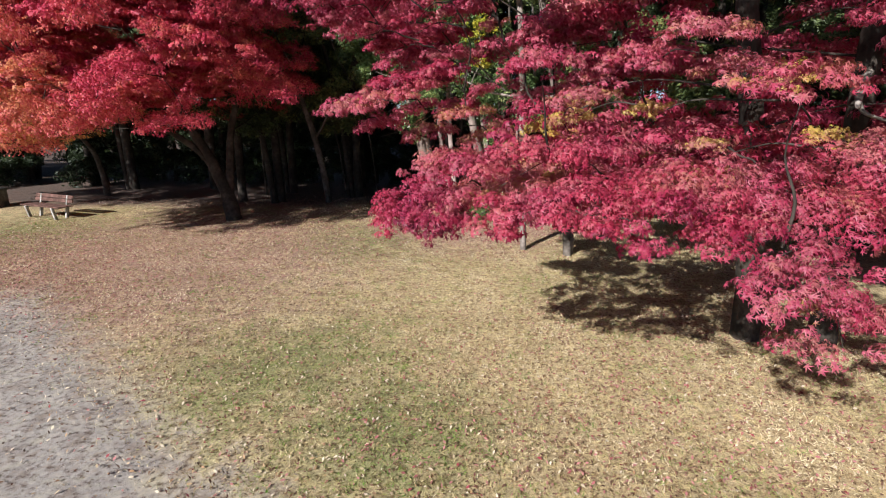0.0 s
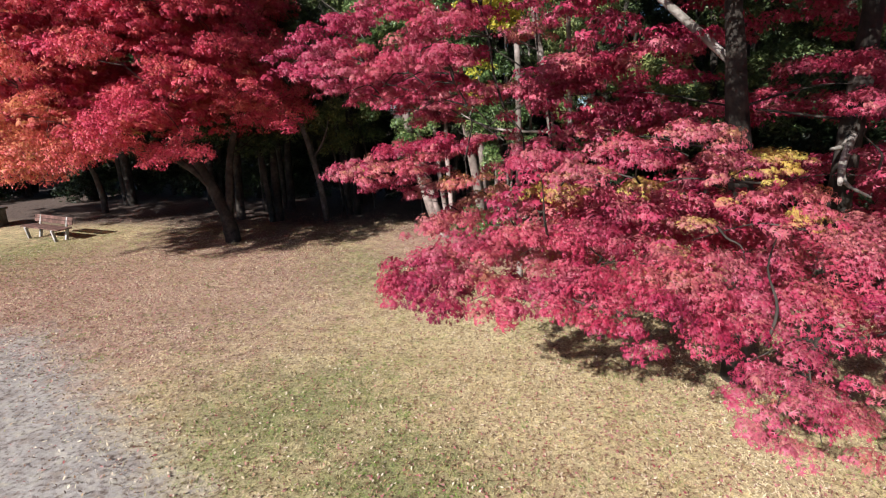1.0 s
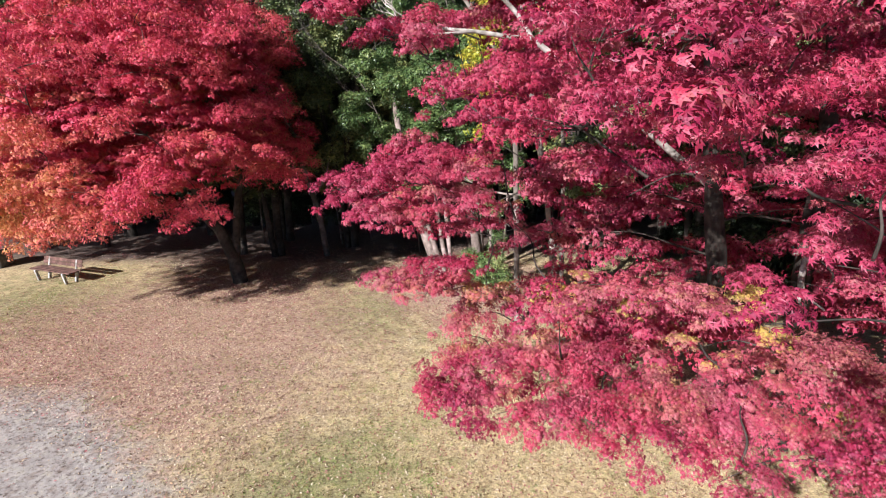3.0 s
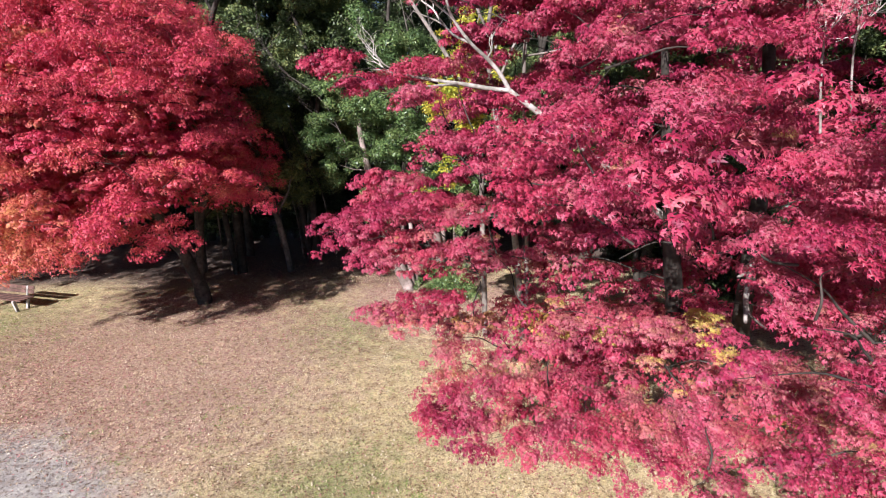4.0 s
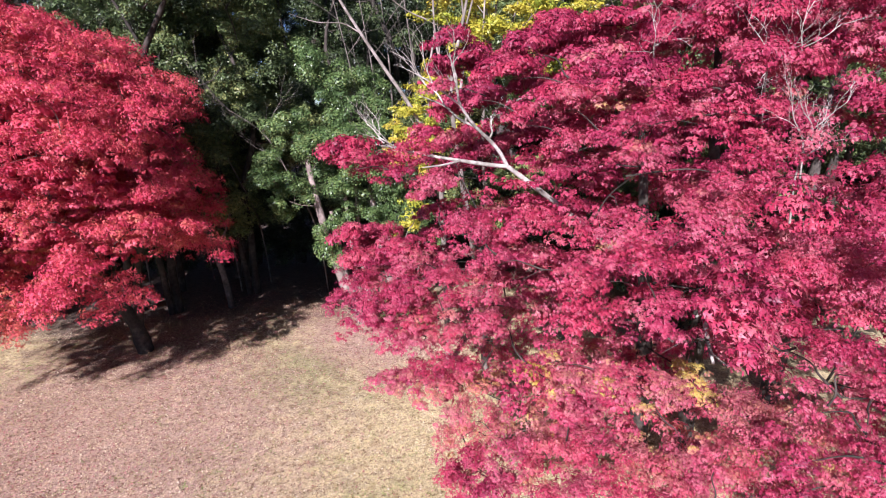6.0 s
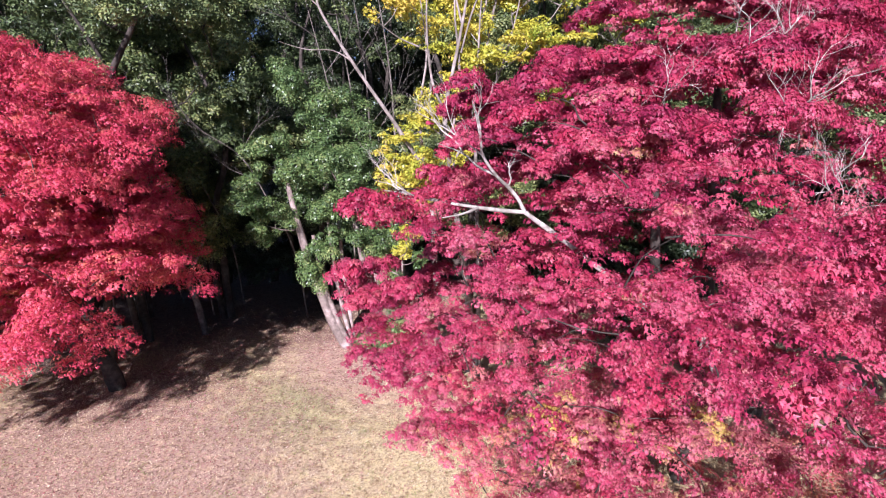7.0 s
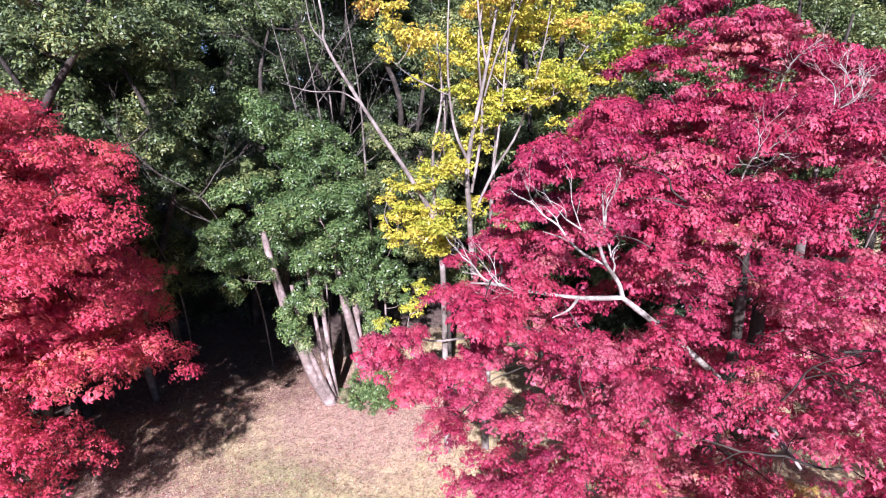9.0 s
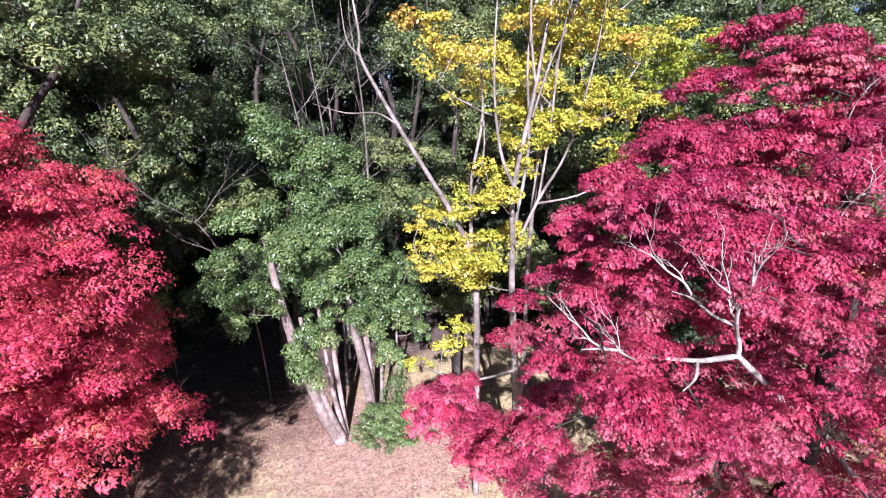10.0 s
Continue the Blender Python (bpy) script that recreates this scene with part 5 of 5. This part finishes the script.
# grey stone coloured darker to stand in for the shadow on the block
STONE = bark_material("shaded_grey_stone", (0.10, 0.10, 0.09), (0.24, 0.23, 0.21), 8)
CONCRETE = bark_material("pale_concrete", (0.40, 0.37, 0.34), (0.58, 0.55, 0.51), 12)


def park_bench(at, turn):
    bench = thing("park_bench", "weathered brown slatted park bench with pale concrete legs", "bench", at)
    bench.rotation_euler = (0, 0, radians(turn))
    for i in range(4):
        bm = bmesh.new()
        box(bm, 0, -0.2 + 0.125 * i, 0.43, 1.9, 0.105, 0.04)
        part("seat_slat", bm, BENCH_WOOD, bench)
    for i in range(2):
        bm = bmesh.new()
        box(bm, 0, 0.26 + 0.035 * i, 0.57 + 0.125 * i, 1.85, 0.03, 0.115, -14)
        part("back_slat", bm, BENCH_WOOD, bench)
    for x in (-0.65, 0.65):
        for y, tilt in ((-0.17, 12), (0.17, -12)):
            bm = bmesh.new()
            box(bm, x, y - 0.04 * (1 if y > 0 else -1) * -1, 0.2, 0.07, 0.09, 0.44, tilt)
            part("leg", bm, CONCRETE, bench, "pale concrete leg")
        bm = bmesh.new()
        box(bm, x, 0, 0.385, 0.07, 0.48, 0.06)
        part("seat_rail", bm, CONCRETE, bench)
        bm = bmesh.new()
        box(bm, x, 0.262, 0.56, 0.06, 0.05, 0.40, -14)
        part("back_post", bm, CONCRETE, bench)
    return bench


park_bench((-13.1, 17.4, height(-13.1, 17.4)), -22)
block = thing("stone_block", "square grey stone block at the lawn's edge", "stone block", (-16.5, 19.2, 0))
bm = bmesh.new()
box(bm, -16.5, 19.2, 0.3, 0.9, 0.7, 0.64, 0, 0.03)
attach(part("body", bm, STONE, block), block)
bm = bmesh.new()
box(bm, -16.5, 19.2, 0.65, 1.0, 0.8, 0.08, 0, 0.02)
attach(part("cap", bm, STONE, block), block)


# ---- bare dead branches in the crowns ----
def dead_branch(label, paths, tips, seed, thickness=1.0):
    rnd = random.Random(seed)
    dead = thing("dead_branch", label, "branch", paths[0][0][0])
    for path, radii in paths:
        limb("limb", path, [r * thickness for r in radii], BARK_DEAD, dead, 7, rough=0.12)
    for p, way, length, depth in tips:
        pieces = []
        twigs(p, way, length, 0.016 * thickness, depth, rnd, pieces, 0.8, 0.42)
        for v, f in pieces:
            mesh_part("twig", v, f, BARK_DEAD, dead)
    return dead


dead_branch("pale forked dead branch above crimson maple leaves",
            [([(3.45, 6.6, 4.7), (2.6, 6.7, 5.4), (1.7, 6.85, 6.1), (1.2, 6.88, 6.45), (0.87, 6.87, 6.68)], [0.055, 0.05, 0.044, 0.04, 0.038]),
             ([(0.87, 6.87, 6.68), (0.5, 6.95, 6.72), (0.13, 7.01, 6.78), (-0.35, 7.3, 6.86), (-0.8, 7.6, 6.96), (-1.15, 7.7, 7.02)], [0.036, 0.036, 0.03, 0.025, 0.018, 0.007]),
             ([(0.87, 6.87, 6.68), (0.72, 6.82, 6.9), (0.54, 6.79, 7.08), (0.25, 6.7, 7.3), (-0.02, 6.6, 7.6), (-0.13, 6.47, 7.82), (-0.25, 6.45, 8.3)], [0.036, 0.032, 0.028, 0.024, 0.02, 0.016, 0.006]),
             ([(0.25, 6.7, 7.3), (0.05, 6.9, 7.42), (-0.11, 7.04, 7.59), (-0.5, 7.1, 7.75)], [0.02, 0.018, 0.014, 0.005]),
             ([(0.13, 7.01, 6.78), (-0.2, 6.85, 6.74), (-0.55, 6.8, 6.72)], [0.026, 0.018, 0.006])],
            [((-0.11, 7.04, 7.59), (-0.6, 0.2, 0.7), 0.7, 2), ((-0.13, 6.47, 7.82), (-0.1, 0.2, 1), 0.5, 2), ((-0.35, 7.3, 6.86), (-0.8, -0.3, 0.2), 0.8, 2),
             ((-0.8, 7.6, 6.96), (-0.6, 0.5, 0.4), 0.6, 2), ((0.5, 6.79, 7.1), (0.5, 0.1, 0.5), 0.4, 2), ((-0.02, 6.6, 7.6), (-0.8, -0.1, 0.5), 0.8, 2)], 5)
dead_branch("broken pale snags low on the tall maple's trunk", [([(5.4, 7.1, 3.95), (5.1, 6.8, 3.76), (4.8, 6.62, 3.72)], [0.05, 0.04, 0.02]), ([(5.35, 7.0, 3.9), (4.7, 6.25, 3.62), (4.1, 5.45, 3.45)], [0.05, 0.045, 0.025]),
                                                                 ([(4.7, 6.25, 3.62), (4.5, 5.9, 3.4), (4.5, 5.5, 3.3)], [0.03, 0.025, 0.012])], [], 6)
for k, (x, y, z) in enumerate([(4.3, 6.1, 9.2), (3.7, 4.9, 8.2), (5.6, 7.4, 10.0), (2.9, 3.6, 7.1), (6.0, 6.6, 9.4), (5.2, 6.2, 9.4), (3.2, 6.6, 8.5), (4.6, 5.2, 8.4), (4.0, 4.4, 7.3)]):
    dead_branch("thin bleached twigs standing out of the maple crown", [([(x + 0.5, y + 0.4, z - 0.9), (x + 0.2, y + 0.2, z - 0.3), (x, y, z)], [0.022, 0.02, 0.016])],
                [((x, y, z), (-0.5, -0.2, 0.8), 0.6, 2), ((x, y, z), (0.5, -0.4, 0.6), 0.5, 2), ((x + 0.1, y + 0.1, z - 0.15), (-0.6, -0.5, 0.2), 0.5, 2)], 20 + k, 0.6)


# ---- grass and fallen leaves ----
def near_spot(x, y, cx, cy, r):
    return np.clip(1 - np.hypot(x - cx, y - cy) / r, 0, 1)


def off_earth(x, y):
    """How far a place lies on the lawn's side of the worn earth's edge."""
    return 0.682 * x + 0.731 * y + 0.6 * np.maximum(0, -7.7 - x)


litter = np.random.default_rng(77)
GRASS = leaf_material("dry_grass_blade", [(0.0, (0.15, 0.27, 0.045)), (0.3, (0.30, 0.32, 0.10)), (0.55, (0.45, 0.37, 0.17)), (0.8, (0.66, 0.55, 0.32)), (1.0, (0.78, 0.68, 0.46))], 0.4, 0.8, 0.2, 0.15)
FALLEN = leaf_material("fallen_leaf", [(0.0, (0.26, 0.05, 0.06)), (0.3, (0.50, 0.23, 0.21)), (0.45, (0.14, 0.075, 0.05)), (0.6, (0.17, 0.095, 0.055)), (0.72, (0.40, 0.25, 0.13)), (0.85, (0.52, 0.39, 0.25)), (1.0, (0.66, 0.56, 0.42))], 0.5, 0.7, 0.1, 0.2)


def scatter_grass(n):
    x = litter.uniform(-13, 7, n)
    y = 1.6 + 17.6 * litter.random(n) ** 1.4 + litter.normal(0, 0.4, n)
    # tussocks of fresh green here and there
    tx, ty = litter.uniform(-8, 3, 150), litter.uniform(3.5, 11, 150)
    x = np.concatenate([x, np.repeat(tx, 40) + litter.normal(0, 0.09, 150 * 40)])
    y = np.concatenate([y, np.repeat(ty, 40) + litter.normal(0, 0.09, 150 * 40)])
    fresh = np.arange(len(x)) >= n
    keep = off_earth(x, y) + litter.normal(0, 0.4, len(x)) > 1.7
    x, y, fresh = x[keep], y[keep], fresh[keep]
    bald = litter.random(len(x)) > 1.2 * near_spot(x, y, 0.9, 16.2, 3.4)
    x, y, fresh = x[bald], y[bald], fresh[bald]
    z = np.array([height(a, b) for a, b in zip(x, y)])
    patch = np.array([noise.noise((a * 0.9, b * 0.9, 7)) + 0.6 * noise.noise((a * 2.7, b * 2.7, 3)) for a, b in zip(x, y)])
    green = np.maximum(np.maximum(near_spot(x, y, -2.2, 6.8, 2.6), near_spot(x, y, -0.6, 5.2, 2.0)), np.maximum(near_spot(x, y, -2.2, 14.0, 3.0), near_spot(x, y, -12.5, 15, 4.5)))
    tint = np.where(fresh, 0.05, 0.70 - 0.45 * green + 0.5 * patch) + litter.normal(0, 0.16, len(x))
    lush = np.array([noise.noise((a * 3.4, b * 3.4, 21)) + 0.5 * noise.noise((a * 0.8, b * 0.8, 2)) for a, b in zip(x, y)])
    tint = np.where((lush > 0.42 - 0.3 * green) & (litter.random(len(x)) < 0.7), 0.04 + litter.normal(0, 0.06, len(x)), tint)
    nrm = np.stack([litter.normal(0, 1.1, len(x)), litter.normal(0, 1.1, len(x)), np.full(len(x), 0.8)], 1)
    ob = leaves("lawn_grass", np.stack([x, y, z], 1), nrm, litter.uniform(0.022, 0.062, len(x)), tint, BLADE, GRASS, None)
    tagged(ob, "short dry grass with greener patches", "grass", kind="stuff")


def scatter_leaves(n):
    x, y = litter.uniform(-14, 8, n), 1.6 + 19.6 * litter.random(n) ** 1.4 + litter.normal(0, 0.4, n)
    red = np.maximum(np.maximum(near_spot(x, y, -9, 11.3, 5.5), np.maximum(0.8 * near_spot(x, y, -4.5, 15.0, 5.0), near_spot(x, y, 1.2, 15.0, 5.0))), 0.5 * near_spot(x, y, 3.5, 5.5, 6.0))
    bare = off_earth(x, y) + litter.normal(0, 0.5, n) < 1.3
    keep = litter.random(n) < np.where(bare, 0.06, 0.5 + 0.8 * red)
    x, y, red = x[keep], y[keep], red[keep]
    z = np.array([height(a, b) for a, b in zip(x, y)])
    tint = np.where(litter.random(len(x)) < 0.2 + 0.6 * red, litter.uniform(0.0, 0.5, len(x)), litter.uniform(0.4, 1.05, len(x)))
    heap = np.array([noise.noise((a * 1.1, b * 1.1, 31)) for a, b in zip(x, y)])
    tint = np.where((heap > 0.3) & (litter.random(len(x)) < 0.6), litter.uniform(0.22, 0.5, len(x)), tint)
    nrm = np.stack([litter.normal(0, 0.6, len(x)), litter.normal(0, 0.6, len(x)), np.ones(len(x))], 1)
    ob = leaves("fallen_leaves", np.stack([x, y, z + 0.02], 1), nrm, litter.uniform(0.012, 0.032, len(x)), tint, OVAL, FALLEN, None)
    tagged(ob, "scattered red and tan fallen leaves on the lawn", "fallen leaves", kind="stuff")


scatter_grass(300000)
scatter_leaves(170000)
